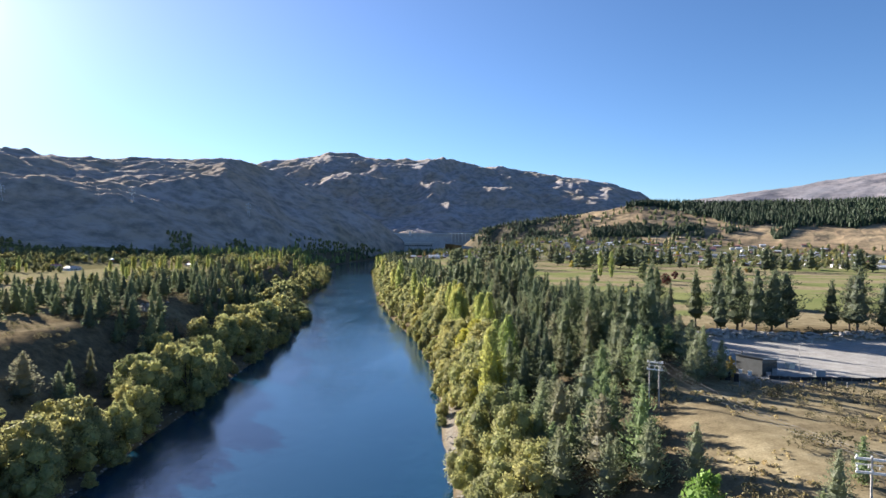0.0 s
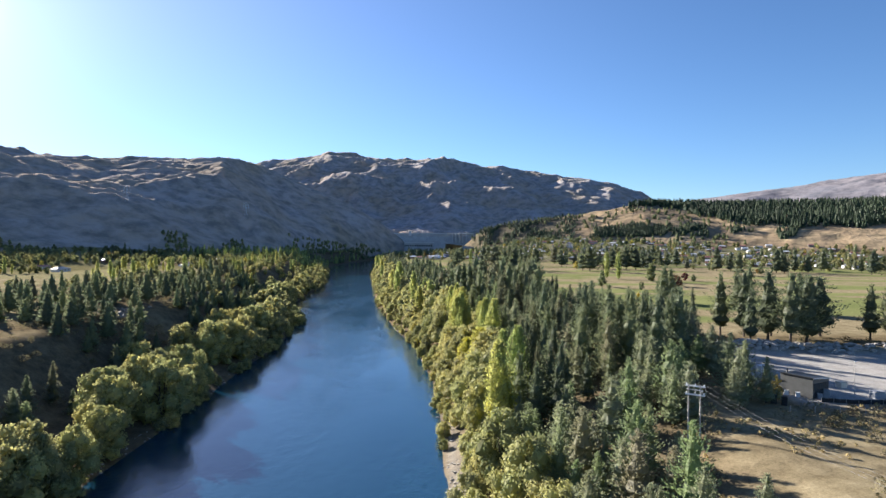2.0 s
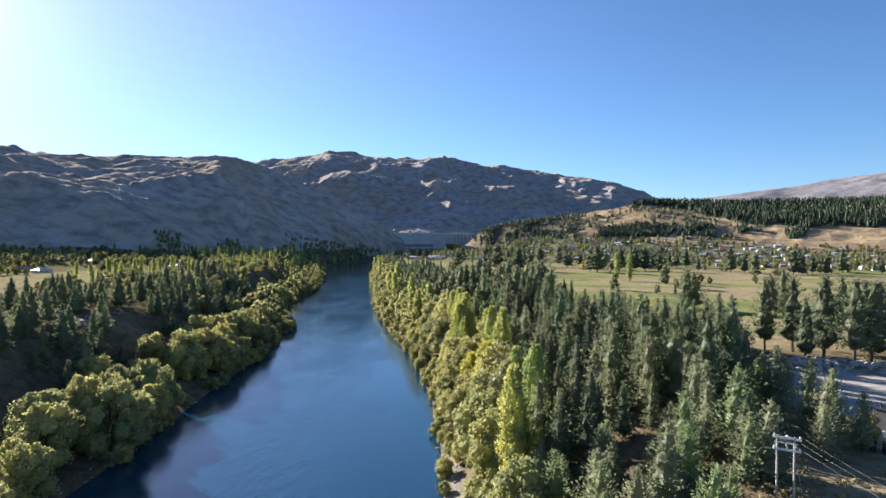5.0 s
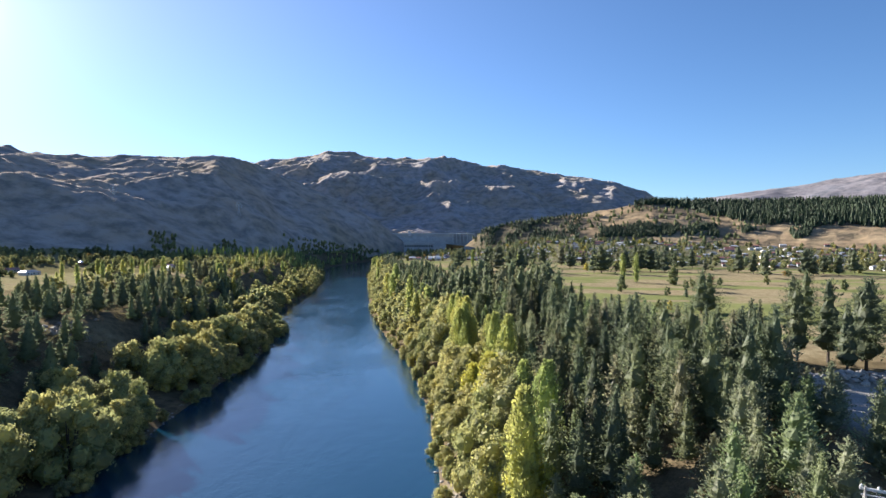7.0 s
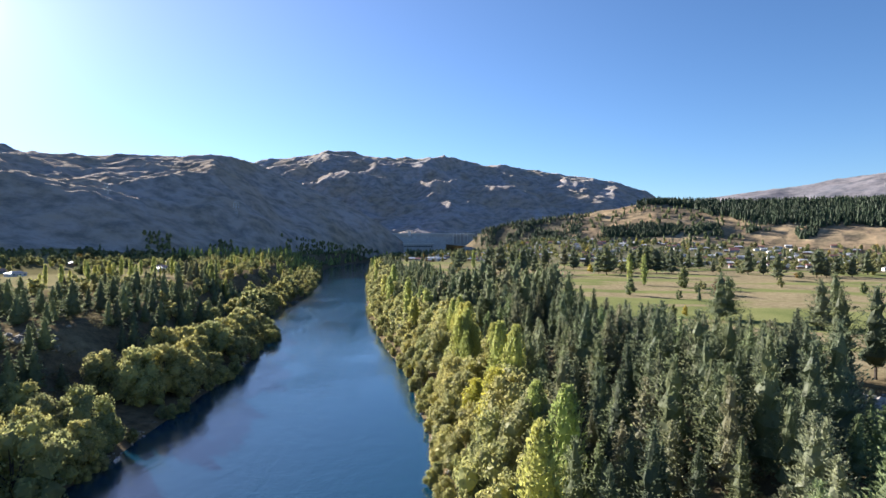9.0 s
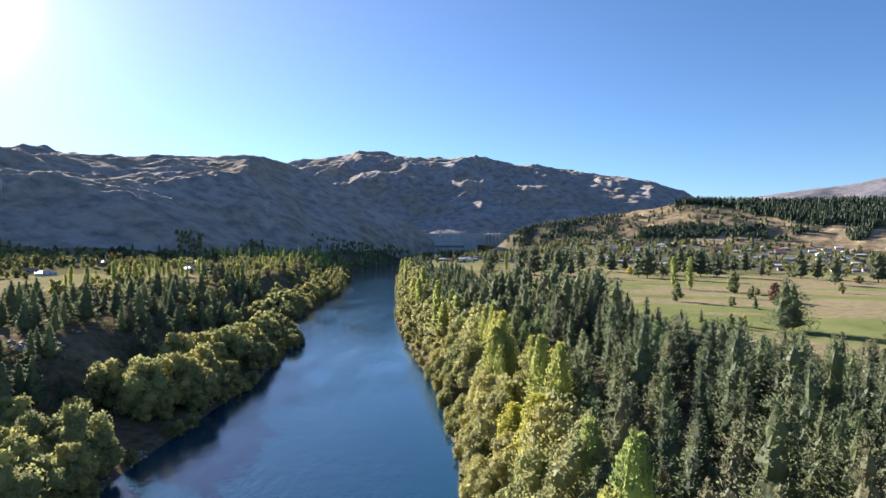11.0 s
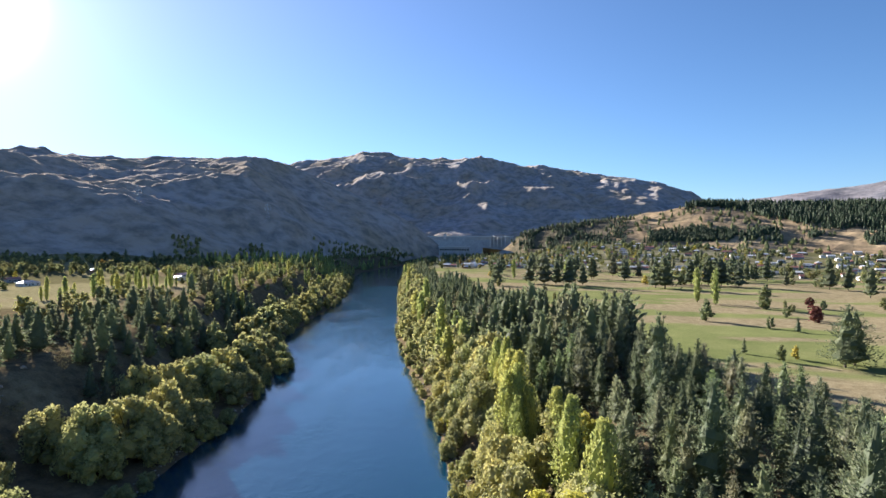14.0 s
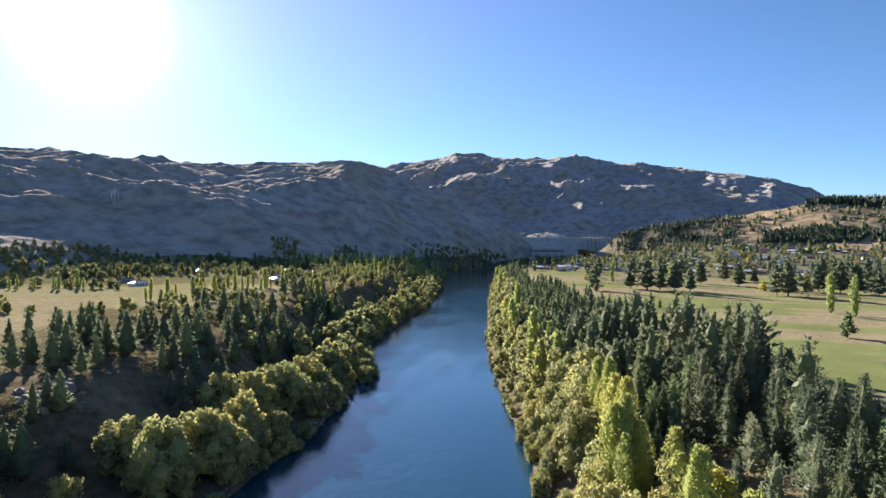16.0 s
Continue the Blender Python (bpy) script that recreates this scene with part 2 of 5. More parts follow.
ROOFS = [surface("roof_" + n, d, l, 0.8, 0.45) for n, d, l in (
    ("white", (0.6, 0.6, 0.6), (0.75, 0.75, 0.75)), ("grey", (0.16, 0.17, 0.18), (0.26, 0.27, 0.28)),
    ("red", (0.2, 0.07, 0.05), (0.28, 0.11, 0.08)), ("silver", (0.42, 0.44, 0.46), (0.55, 0.57, 0.6)))]


# ---- helpers for shapes ----
def mesh_object(name, verts, faces, mat, parent=None, label="", smooth=False):
    me = bpy.data.meshes.new(name)
    me.from_pydata(verts if isinstance(verts, list) else np.asarray(verts).tolist(), [], faces if isinstance(faces, list) else np.asarray(faces).tolist())
    me.materials.append(mat)
    if smooth:
        me.polygons.foreach_set("use_smooth", [True] * len(me.polygons))
    ob = new(name, me)
    ob.parent = parent
    return tagged(ob, label)


def part(name, bm, mat, parent, label=""):
    me = bpy.data.meshes.new(name)
    bm.normal_update()
    bm.to_mesh(me)
    bm.free()
    me.materials.append(mat)
    ob = new(name, me)
    ob.parent = parent
    return tagged(ob, label)


def thing(name, at, label, category, group="", turn=0.0):
    ob = new(name)
    ob.empty_display_size = 0.5
    ob.matrix_basis = pose(*at, 0, 0, turn)
    return tagged(ob, label, category, group)


def box(bm, centre, size, turn=0.0, bevel=0.0):
    made = bmesh.ops.create_cube(bm, size=1.0, matrix=Matrix.LocRotScale(centre, Euler((0, 0, radians(turn))), size))
    if bevel:
        edges = list({e for v in made["verts"] for e in v.link_edges})
        bmesh.ops.bevel(bm, geom=edges, offset=bevel, segments=1, affect="EDGES")
    return bm


def bar(bm, a, b, r0, r1=None, sides=6):
    """A tapered round bar from a to b."""
    a, b = Vector(a), Vector(b)
    m = Matrix.Translation((a + b) / 2) @ (b - a).to_track_quat("Z", "Y").to_matrix().to_4x4()
    bmesh.ops.create_cone(bm, cap_ends=True, segments=sides, radius1=r0, radius2=r0 if r1 is None else r1, depth=(b - a).length, matrix=m)
    return bm


def smooth_step(a, b, v):
    t = np.clip((np.asarray(v, float) - a) / (b - a), 0, 1)
    return t * t * (3 - 2 * t)


def value_noise(x, y, seed=0):
    """Smooth noise in 0..1 over the plane."""
    x, y = np.asarray(x, float), np.asarray(y, float)
    i, j = np.floor(x), np.floor(y)
    u, v = x - i, y - j
    u, v = u * u * (3 - 2 * u), v * v * (3 - 2 * v)

    def lattice(a, b):
        s = np.sin(a * 127.1 + b * 311.7 + seed * 74.7) * 43758.5453
        return s - np.floor(s)
    low = lattice(i, j) * (1 - u) + lattice(i + 1, j) * u
    high = lattice(i, j + 1) * (1 - u) + lattice(i + 1, j + 1) * u
    return low * (1 - v) + high * v


def fbm(x, y, octaves=5, seed=0, gain=0.5, ridged=False):
    total, amp, top = 0.0, 1.0, 0.0
    x, y = np.asarray(x, float), np.asarray(y, float)
    for n in range(octaves):
        v = value_noise(x, y, seed + n)
        total = total + amp * (1 - abs(2 * v - 1) if ridged else v)
        top, amp = top + amp, amp * gain
        x, y = x * 2.03 * 0.8 - y * 2.03 * 0.6 + 11.3, x * 2.03 * 0.6 + y * 2.03 * 0.8 + 5.7
    return total / top


# ---- the lie of the land ----
RIGHT_Y = [-900, 0, 165, 263, 343, 410, 545, 720, 820, 1040, 1265, 1500, 1900, 2400]
RIGHT_X = [30, 8, 2.5, -2, -13, -29, -56, -78, -91, -121, -141, -120, 40, 90]
LEFT_Y = [-900, 0, 140, 234, 353, 407, 460, 540, 720, 928, 1160, 1300, 1500, 1900, 2400]
LEFT_X = [-64, -82, -86, -88, -91, -98, -111, -133, -143, -174, -216, -232, -215, -110, -90]


def right_edge(y):
    return np.interp(y, RIGHT_Y, RIGHT_X) + 2.2 * (fbm(np.asarray(y, float) / 23, 3.3, 3) - 0.5)


def left_edge(y):
    return np.interp(y, LEFT_Y, LEFT_X) + 5 * (fbm(np.asarray(y, float) / 31, 8.1, 3) - 0.5)


def height(x, y):
    x, y = np.asarray(x, float), np.asarray(y, float)
    right, left = x - right_edge(y), left_edge(y) - x
    far = np.hypot(x, y - 150)
    t = np.clip((right - 3) / 52, 0, 1)
    zr = 1.2 * smooth_step(0, 3, right) + 23.3 * (1 - (1 - t) ** 1.5)
    zr = zr + 34 * smooth_step(880, 1500, y) * smooth_step(60, 260, x)
    zl = 1.2 * smooth_step(0, 3, left) + 3 * smooth_step(3, 26, left) + 21 * smooth_step(26, 62, left)
    zl = zl + 26 * smooth_step(620, 1050, far) * smooth_step(150, 400, left)
    zr = zr + 2.4 * np.exp(-((y - 211) / 4.0) ** 2) * smooth_step(74, 84, x) * smooth_step(230, 200, x) * (0.5 + value_noise(x / 9, y / 9, 4))
    bed = -3.2 * smooth_step(0, 9, np.minimum(-right, -left))
    z = np.where(right > 0, zr, np.where(left > 0, zl, bed))
    land = smooth_step(4, 30, np.maximum(right, left))
    return z + land * (1.6 * (fbm(x / 45, y / 45, 4, 5) - 0.5) + 0.5 * (fbm(x / 7, y / 7, 2, 9) - 0.5))


def ground_axis(marks):
    """Coordinates with a step that changes from mark to mark: (start, step), ..., (end, 0)."""
    out = []
    for (a, step), (b, _) in zip(marks, marks[1:]):
        out += list(np.linspace(a, b, max(1, round((b - a) / step)), endpoint=False))
    return np.array(out + [marks[-1][0]])


YARD = (74, 205, 148, 206)          # gravel yard: x from, to, y from, to


def forest_edge(y):
    """Where the conifers end and the golf course begins."""
    return np.interp(y, [-100, 60, 120, 150, 165, 205, 240, 272, 320, 408, 540, 741, 1000, 1300], [26, 28, 46, 56, 66, 84, 95, 80, 66, 42, 8, -38, -80, -100])


def town_line(x):
    """Where the houses begin."""
    return np.interp(x, [-100, 0, 120, 220, 320, 390, 460, 600, 900], [1030, 1000, 975, 960, 870, 780, 710, 650, 610])


def covers(x, y):
    """Shares of mown grass, dry grass and gravel."""
    right, left = x - right_edge(y), left_edge(y) - x
    n1, n2 = fbm(x / 40, y / 40, 4, 21), fbm(x / 14, y / 14, 4, 33)
    golf = smooth_step(-4, 6, x - forest_edge(y)) * smooth_step(228, 250, y) * smooth_step(30, -30, y - town_line(x)) * smooth_step(1000, 900, x)
    bands = fbm(x / 110, y / 30 + x / 170, 3, 44)
    green = golf * smooth_step(0.47, 0.53, bands)
    dry = np.where(right > 0, golf * 0.9, 0)
    meadow = smooth_step(-3, 6, x - forest_edge(y)) * smooth_step(240, 215, y)
    dry = np.maximum(dry, meadow * (0.25 + 0.6 * smooth_step(0.36, 0.66, n2 * 0.6 + n1 * 0.4)))
    field = smooth_step(0.46, 0.56, fbm(x / 150, y / 90, 2, 61)) * smooth_step(70, 110, left)
    dry = np.maximum(dry, field * 0.95)
    dry = np.maximum(dry, 0.35 * smooth_step(0.55, 0.7, n2) * smooth_step(12, 40, np.maximum(left, right)))
    green = np.maximum(green, smooth_step(0.43, 0.55, fbm(x / 130, y / 70, 2, 71)) * smooth_step(420, 520, y) * smooth_step(90, 140, left) * 0.3)
    x0, x1, y0, y1 = YARD
    wob = 6 * (n2 - 0.5)
    gravel = smooth_step(-2, 2, np.minimum(np.minimum(x - x0 - (y1 - y) * 0.12, x1 - x), np.minimum(y - y0, y1 - y)) + wob)
    beach = smooth_step(6, 3, right) * (right > 0) * smooth_step(235, 190, y) + 0.3 * smooth_step(3, 1, left) * (left > 0)
    gravel = np.clip(np.maximum(gravel, beach * 0.4), 0, 1)
    town = smooth_step(-20, 40, y - town_line(x)) * (right > 0)
    green, dry = np.maximum(green, town * 0.45), dry * (1 - 0.7 * town)
    gravel = np.maximum(gravel, town * 0.3 * smooth_step(0.5, 0.54, n2))
    return np.stack([green, dry, gravel, np.ones_like(gravel)], -1)


def build_ground():
    xs = ground_axis([(-4800, 300), (-1500, 60), (-500, 12), (-230, 3.2), (170, 7), (420, 18), (1000, 80), (2000, 300), (4800, 0)])
    ys = ground_axis([(-3000, 300), (-300, 40), (60, 4), (420, 5), (640, 10), (1300, 30), (2100, 150), (4700, 0)])
    gx, gy = np.meshgrid(xs, ys)
    x, y = gx.ravel(), gy.ravel()
    verts = np.stack([x, y, height(x, y)], -1)
    w, h = len(xs), len(ys)
    i = (np.arange(h - 1)[:, None] * w + np.arange(w - 1)[None]).ravel()
    faces = np.stack([i, i + 1, i + w + 1, i + w], -1)
    ob = mesh_object("ground", verts, faces, GROUND, smooth=True)
    layer = ob.data.color_attributes.new("cover", "FLOAT_COLOR", "POINT")
    layer.data.foreach_set("color", covers(x, y).astype(np.float32).ravel())
    tagged(ob, "valley floor of dry grass, mown fairways, soil and gravel", "ground", kind="structure")


def build_river():
    ys = ground_axis([(-900, 60), (0, 8), (1300, 30), (2300, 0)])
    rows = [np.linspace(l, r, 13) for l, r in zip(left_edge(ys) - 6, right_edge(ys) + 4)]
    verts = np.array([(x, y, 0.0) for y, row in zip(ys, rows) for x in row])
    i = (np.arange(len(ys) - 1)[:, None] * 13 + np.arange(12)[None]).ravel()
    ob = mesh_object("river_water", verts, np.stack([i, i + 1, i + 14, i + 13], -1), WATER, smooth=True)
    tagged(ob, "broad calm blue river between wooded banks", "river", kind="structure")


build_ground()
build_river()

# ---- mountains: foot distance, ridge distance and ridge height by bearing from a point of the valley ----
HUB = (0.0, 150.0)


class Range:
    def __init__(self, bearings, foot, ridge, tops, base, shape, rough, seed, gully=1.0):
        self.b, self.foot, self.ridge, self.tops = (np.array(v, float) for v in (bearings, foot, ridge, tops))
        self.base, self.shape, self.rough, self.seed, self.gully = base, shape, rough, seed, gully

    def along(self, x, y):
        """Bearing, and 0 at the foot to 1 at the ridge."""
        dx, dy = np.asarray(x, float) - HUB[0], np.asarray(y, float) - HUB[1]
        b = np.degrees(np.arctan2(-dx, dy))
        f, r = (np.interp(b, self.b, v) for v in (self.foot, self.ridge))
        return b, (np.hypot(dx, dy) - f) / (r - f)

    def height(self, x, y):
        b, v = self.along(x, y)
        top = np.interp(b, self.b, self.tops)
        rise = np.where(v < 1, 1 - np.clip(1 - v, 0, 1) ** self.shape, 1 - 0.5 * np.clip(v - 1, 0, 2) ** 1.3)
        rise = np.where(v < 0, v * self.shape, rise)
        size = self.rough
        warp = 0.6 * size * (fbm(x / size, y / size, 3, self.seed + 40) - 0.5)
        ridges = fbm((x + warp) / size, (y - warp) / size, 6, self.seed, 0.52, True)
        crag = fbm(x / (size * 0.12), y / (size * 0.12), 4, self.seed + 9, 0.55)
        spurs = fbm((x + warp) / (size * 0.27), (y + warp) / (size * 0.27), 4, self.seed + 60, 0.55, True)
        body = top - self.base
        middle = np.clip(v, 0, 1) * np.clip(1.0 - v, 0, 1) * 4
        cut = (ridges - 0.62) * (0.42 * middle + 0.06) * self.gully
        return self.base + body * (rise + cut) + (spurs - 0.62) * 0.075 * body * self.gully * smooth_step(0.03, 0.4, v) + (crag - 0.5) * (0.035 * abs(body) + 4) * smooth_step(0.0, 0.3, v)

    def build(self, name, label, mat, nb, nv, end=1.6, span=None):
        bs = np.linspace(*(span or (self.b[0], self.b[-1])), nb)
        vs = np.concatenate([np.linspace(-0.12, 1.0, nv), np.linspace(1.0, end, nv // 4)[1:]])
        gb, gv = np.meshgrid(bs, vs)
        d = np.interp(gb, self.b, self.foot) * (1 - gv) + np.interp(gb, self.b, self.ridge) * gv
        x, y = HUB[0] - np.sin(np.radians(gb)) * d, HUB[1] + np.cos(np.radians(gb)) * d
        verts = np.stack([x, y, self.height(x, y)], -1).reshape(-1, 3)
        i = (np.arange(len(vs) - 1)[:, None] * nb + np.arange(nb - 1)[None]).ravel()
        ob = mesh_object(name, verts, np.stack([i, i + nb, i + nb + 1, i + 1], -1), mat, smooth=True)
        return tagged(ob, label, "mountain", kind="structure")


WEST = Range([2.7, 4.9, 8.1, 11.4, 14.7, 18, 21.7, 28.5, 35.8, 39.8, 44.3, 49, 60, 85],
             [1735, 1690, 1550, 1400, 1270, 1150, 1050, 920, 850, 820, 780, 750, 720, 700],
             [1760, 1770, 1800, 1850, 1910, 1980, 2040, 2050, 2050, 2050, 2050, 2050, 2050, 2050],
             [30, 80, 147, 200, 250, 300, 318, 312, 300, 298, 303, 300, 305, 320], 26, 1.45, 420, 3, 0.85)
NORTH = Range([-30, -24.3, -21.1, -18.9, -16.7, -12.5, -8.4, -4.6, 0.2, 5.7, 9.8, 13.3, 17.5, 21.5, 30],
              [2900, 2500, 2300, 2200, 2150, 2100, 2060, 2030, 2010, 2000, 2000, 2050, 2200, 2300, 2400],
              [3600] * 15,
              [30, 190, 275, 336, 388, 419, 472, 494, 549, 553, 574, 559, 525, 473, 450], 30, 1.25, 620, 12)
EAST = Range([-75, -60, -45, -33.6, -28.4, -23.8, -20.7, -17.4, -13.5, -8.4, -4.6, -2.5, -0.5],
             [1250, 1250, 1250, 1230, 1230, 1230, 1260, 1280, 1300, 1360, 1450, 1560, 1640],
             [1750, 1750, 1700, 1700, 1700, 1700, 1650, 1620, 1580, 1540, 1540, 1600, 1680],
             [150, 150, 150, 150, 152, 158, 157, 144, 126, 106, 88, 42, 6], 40, 1.15, 330, 27, 0.32)
FAR_EAST = Range([-80, -50, -37, -30.7, -26, -20, -12], [3000] * 7, [4250] * 7, [560, 520, 451, 385, 345, 290, 100], 20, 1.2, 800, 35, 0.8)
WEST.build("mountain_west", "dark tussock mountainside with pale rocky ridges in shade", TUSSOCK, 480, 170)
NORTH.build("mountain_north", "long brown mountain range with folded gullies beyond the dam", HAZED_RANGE, 400, 150)
EAST.build("hill_east", "golden dry grass hill with terraces above the town", GOLD_HILL, 300, 80, span=(-75, -12.5))
EAST.build("knoll_east", "dark scrubby knoll beside the dam", SCRUB_HILL, 110, 80, span=(-12.5, -0.5))
FAR_EAST.build("mountain_far", "distant bare mountain range with bluish haze painted into its colour", HAZED_FAR_HILL, 120, 40, 1.15)


def land(x, y):
    """Height of the ground or of a hillside over it."""
    z = height(x, y)
    for hills in (WEST, EAST):
        b, v = hills.along(x, y)
        inside = (b > hills.b[0]) & (b < hills.b[-1]) & (v > -0.1)
        z = np.where(inside, np.maximum(z, hills.height(x, y)), z)
    return z

# ---- trees ----
RNG = np.random.default_rng(7)


def cards(centres, along, normals, length, width, rng):
    """Leaf sprays: one bent lozenge for each centre."""
    along = along / np.maximum(np.linalg.norm(along, axis=1, keepdims=True), 1e-6)
    side = np.cross(normals, along)
    side /= np.maximum(np.linalg.norm(side, axis=1, keepdims=True), 1e-6)
    up = np.cross(along, side)
    length, width = length[:, None], width[:, None]
    sag = up * length * rng.uniform(-0.15, 0.15, (len(centres), 1))
    v = np.stack([centres - along * length / 2, centres + side * width / 2 + sag, centres + along * length / 2, centres - side * width / 2 + sag], 1)
    return v.reshape(-1, 3), np.arange(len(centres) * 4).reshape(-1, 4)


def unit(rng, n):
    v = rng.normal(size=(n, 3))
    return v / np.linalg.norm(v, axis=1, keepdims=True)


def trunk_mesh(bm, points, r0, r1, sides=6):
    """A tapered, slightly bent stem through the points."""
    count = len(points) - 1
    for n, (a, b) in enumerate(zip(points, points[1:])):
        bar(bm, a, b, r0 + (r1 - r0) * n / count, r0 + (r1 - r0) * (n + 1) / count, sides)
    return bm


def core_cone(h, r, bare, power, rng, fill, sides=9):
    """The dense, ragged inside of a conifer's crown."""
    levels = np.linspace(bare + 0.02, 0.97, 10)
    verts = [(math.cos(2 * math.pi * (k + 0.5 * (n % 2)) / sides) * q, math.sin(2 * math.pi * (k + 0.5 * (n % 2)) / sides) * q, f * h + rng.uniform(-0.02, 0.02) * h)
             for n, f in enumerate(levels) for k in range(sides)
             for q in [r * (1 - f) ** power * (0.55 if n == 0 else 1.0) * fill * (1.25 if n % 2 else 0.8) * rng.uniform(0.75, 1.25)]]
    faces = [(a * sides + k, a * sides + (k + 1) % sides, (a + 1) * sides + (k + 1) % sides, (a + 1) * sides + k) for a in range(9) for k in range(sides)]
    return verts, faces


ICO_T = (1 + 5 ** 0.5) / 2
ICO_V = np.array([(-1, ICO_T, 0), (1, ICO_T, 0), (-1, -ICO_T, 0), (1, -ICO_T, 0), (0, -1, ICO_T), (0, 1, ICO_T), (0, -1, -ICO_T), (0, 1, -ICO_T),
                  (ICO_T, 0, -1), (ICO_T, 0, 1), (-ICO_T, 0, -1), (-ICO_T, 0, 1)]) / math.hypot(1, ICO_T)
ICO_F = [f for f in ((a, b, c) for a in range(12) for b in range(a + 1, 12) for c in range(b + 1, 12))
         if max(np.linalg.norm(ICO_V[f[0]] - ICO_V[f[1]]), np.linalg.norm(ICO_V[f[1]] - ICO_V[f[2]]), np.linalg.norm(ICO_V[f[0]] - ICO_V[f[2]])) < 1.1]


def core_lobes(centres, radii, stretch, rng):
    """The dense inside of a leafy crown: a lump within each lobe."""
    verts, faces = [], []
    for c, q in zip(centres, radii):
        base = len(verts)
        verts += (c + ICO_V * q * 0.68 * stretch * rng.uniform(0.8, 1.15, (12, 1))).tolist()
        faces += [(a + base, b + base, d + base) for a, b, d in ICO_F]
    return verts, faces


def joined(verts, faces, more):
    base = len(verts)
    return verts.tolist() + list(more[0]), faces.tolist() + [tuple(n + base for n in f) for f in more[1]]


def make_tree(name, label, group, foot_mesh, crown, mat):
    root = thing(name, (0, 0, -500), label, "tree", group)
    part("trunk", foot_mesh, BARK, root)
    mesh_object("crown", *crown, mat, root)
    return root


def conifer(label, group, mat, h, r, whorls, arms, sprays, seed, bare=0.1, lift=0.1, power=0.85, size=1.0, name="conifer_tree", ragged=0.2, fill=0.6):
    """Boughs in loose whorls, each a puff of small sprays round its outer half, over a ragged dark core."""
    rng = np.random.default_rng(seed)
    c, a, n, ln, wd = [], [], [], [], []
    for w in range(whorls):
        f0 = bare + (1 - bare) * (w + 0.5) / whorls
        count = max(4, round(arms * (0.45 + 0.55 * (1 - f0))))
        for k in range(count):
            f = min(max(f0 + rng.normal() * 0.35 / whorls, bare), 0.985)
            reach = r * (1 - f) ** power
            if bare > 0.1:
                reach *= min(1.0, 0.6 + 2.6 * (f - bare))
            far = reach * (1 + ragged * rng.normal()) + 0.2
            turn = 2 * math.pi * (k + rng.uniform(0, 1)) / count + w * 1.3
            out = np.array([math.cos(turn), math.sin(turn), 0])
            across = np.array([-out[1], out[0], 0])
            rise = lift + rng.normal() * 0.12 + 0.45 * f * f
            for s in rng.uniform(0.42, 1.0, sprays):
                c.append(out * far * s + across * rng.normal() * (0.10 + 0.14 * far * s) + np.array([0, 0, f * h + rise * far * s + rng.normal() * (0.10 + 0.07 * far)]))
                a.append(out * 0.8 + across * rng.normal() * 0.6 + np.array([0, 0, 0.35 + rise + rng.normal() * 0.4]))
                n.append(rng.normal(size=3) * 0.7 + np.array([0, 0, 0.8]) + out * 0.3)
                ln.append(size * (0.5 + 0.12 * far) * rng.uniform(0.65, 1.3))
                wd.append(size * (0.19 + 0.045 * far) * rng.uniform(0.7, 1.3))
    c.append(np.array([0, 0, h * 0.99])), a.append(np.array([0.05, 0, 1.0])), n.append(np.array([1.0, 0, 0])), ln.append(0.9), wd.append(0.35)
    verts, faces = cards(np.array(c), np.array(a), np.array(n), np.array(ln), np.array(wd), rng)
    verts, faces = joined(verts, faces, core_cone(h, r, bare, power, rng, fill))
    bm = bmesh.new()
    trunk_mesh(bm, [(0, 0, -0.8), (0.05 * h * rng.uniform(-0.2, 0.2), 0, h * 0.5), (0, 0, h * 0.97)], 0.016 * h, 0.02, 6)
    return make_tree(name, label, group, bm, (verts, faces), mat)


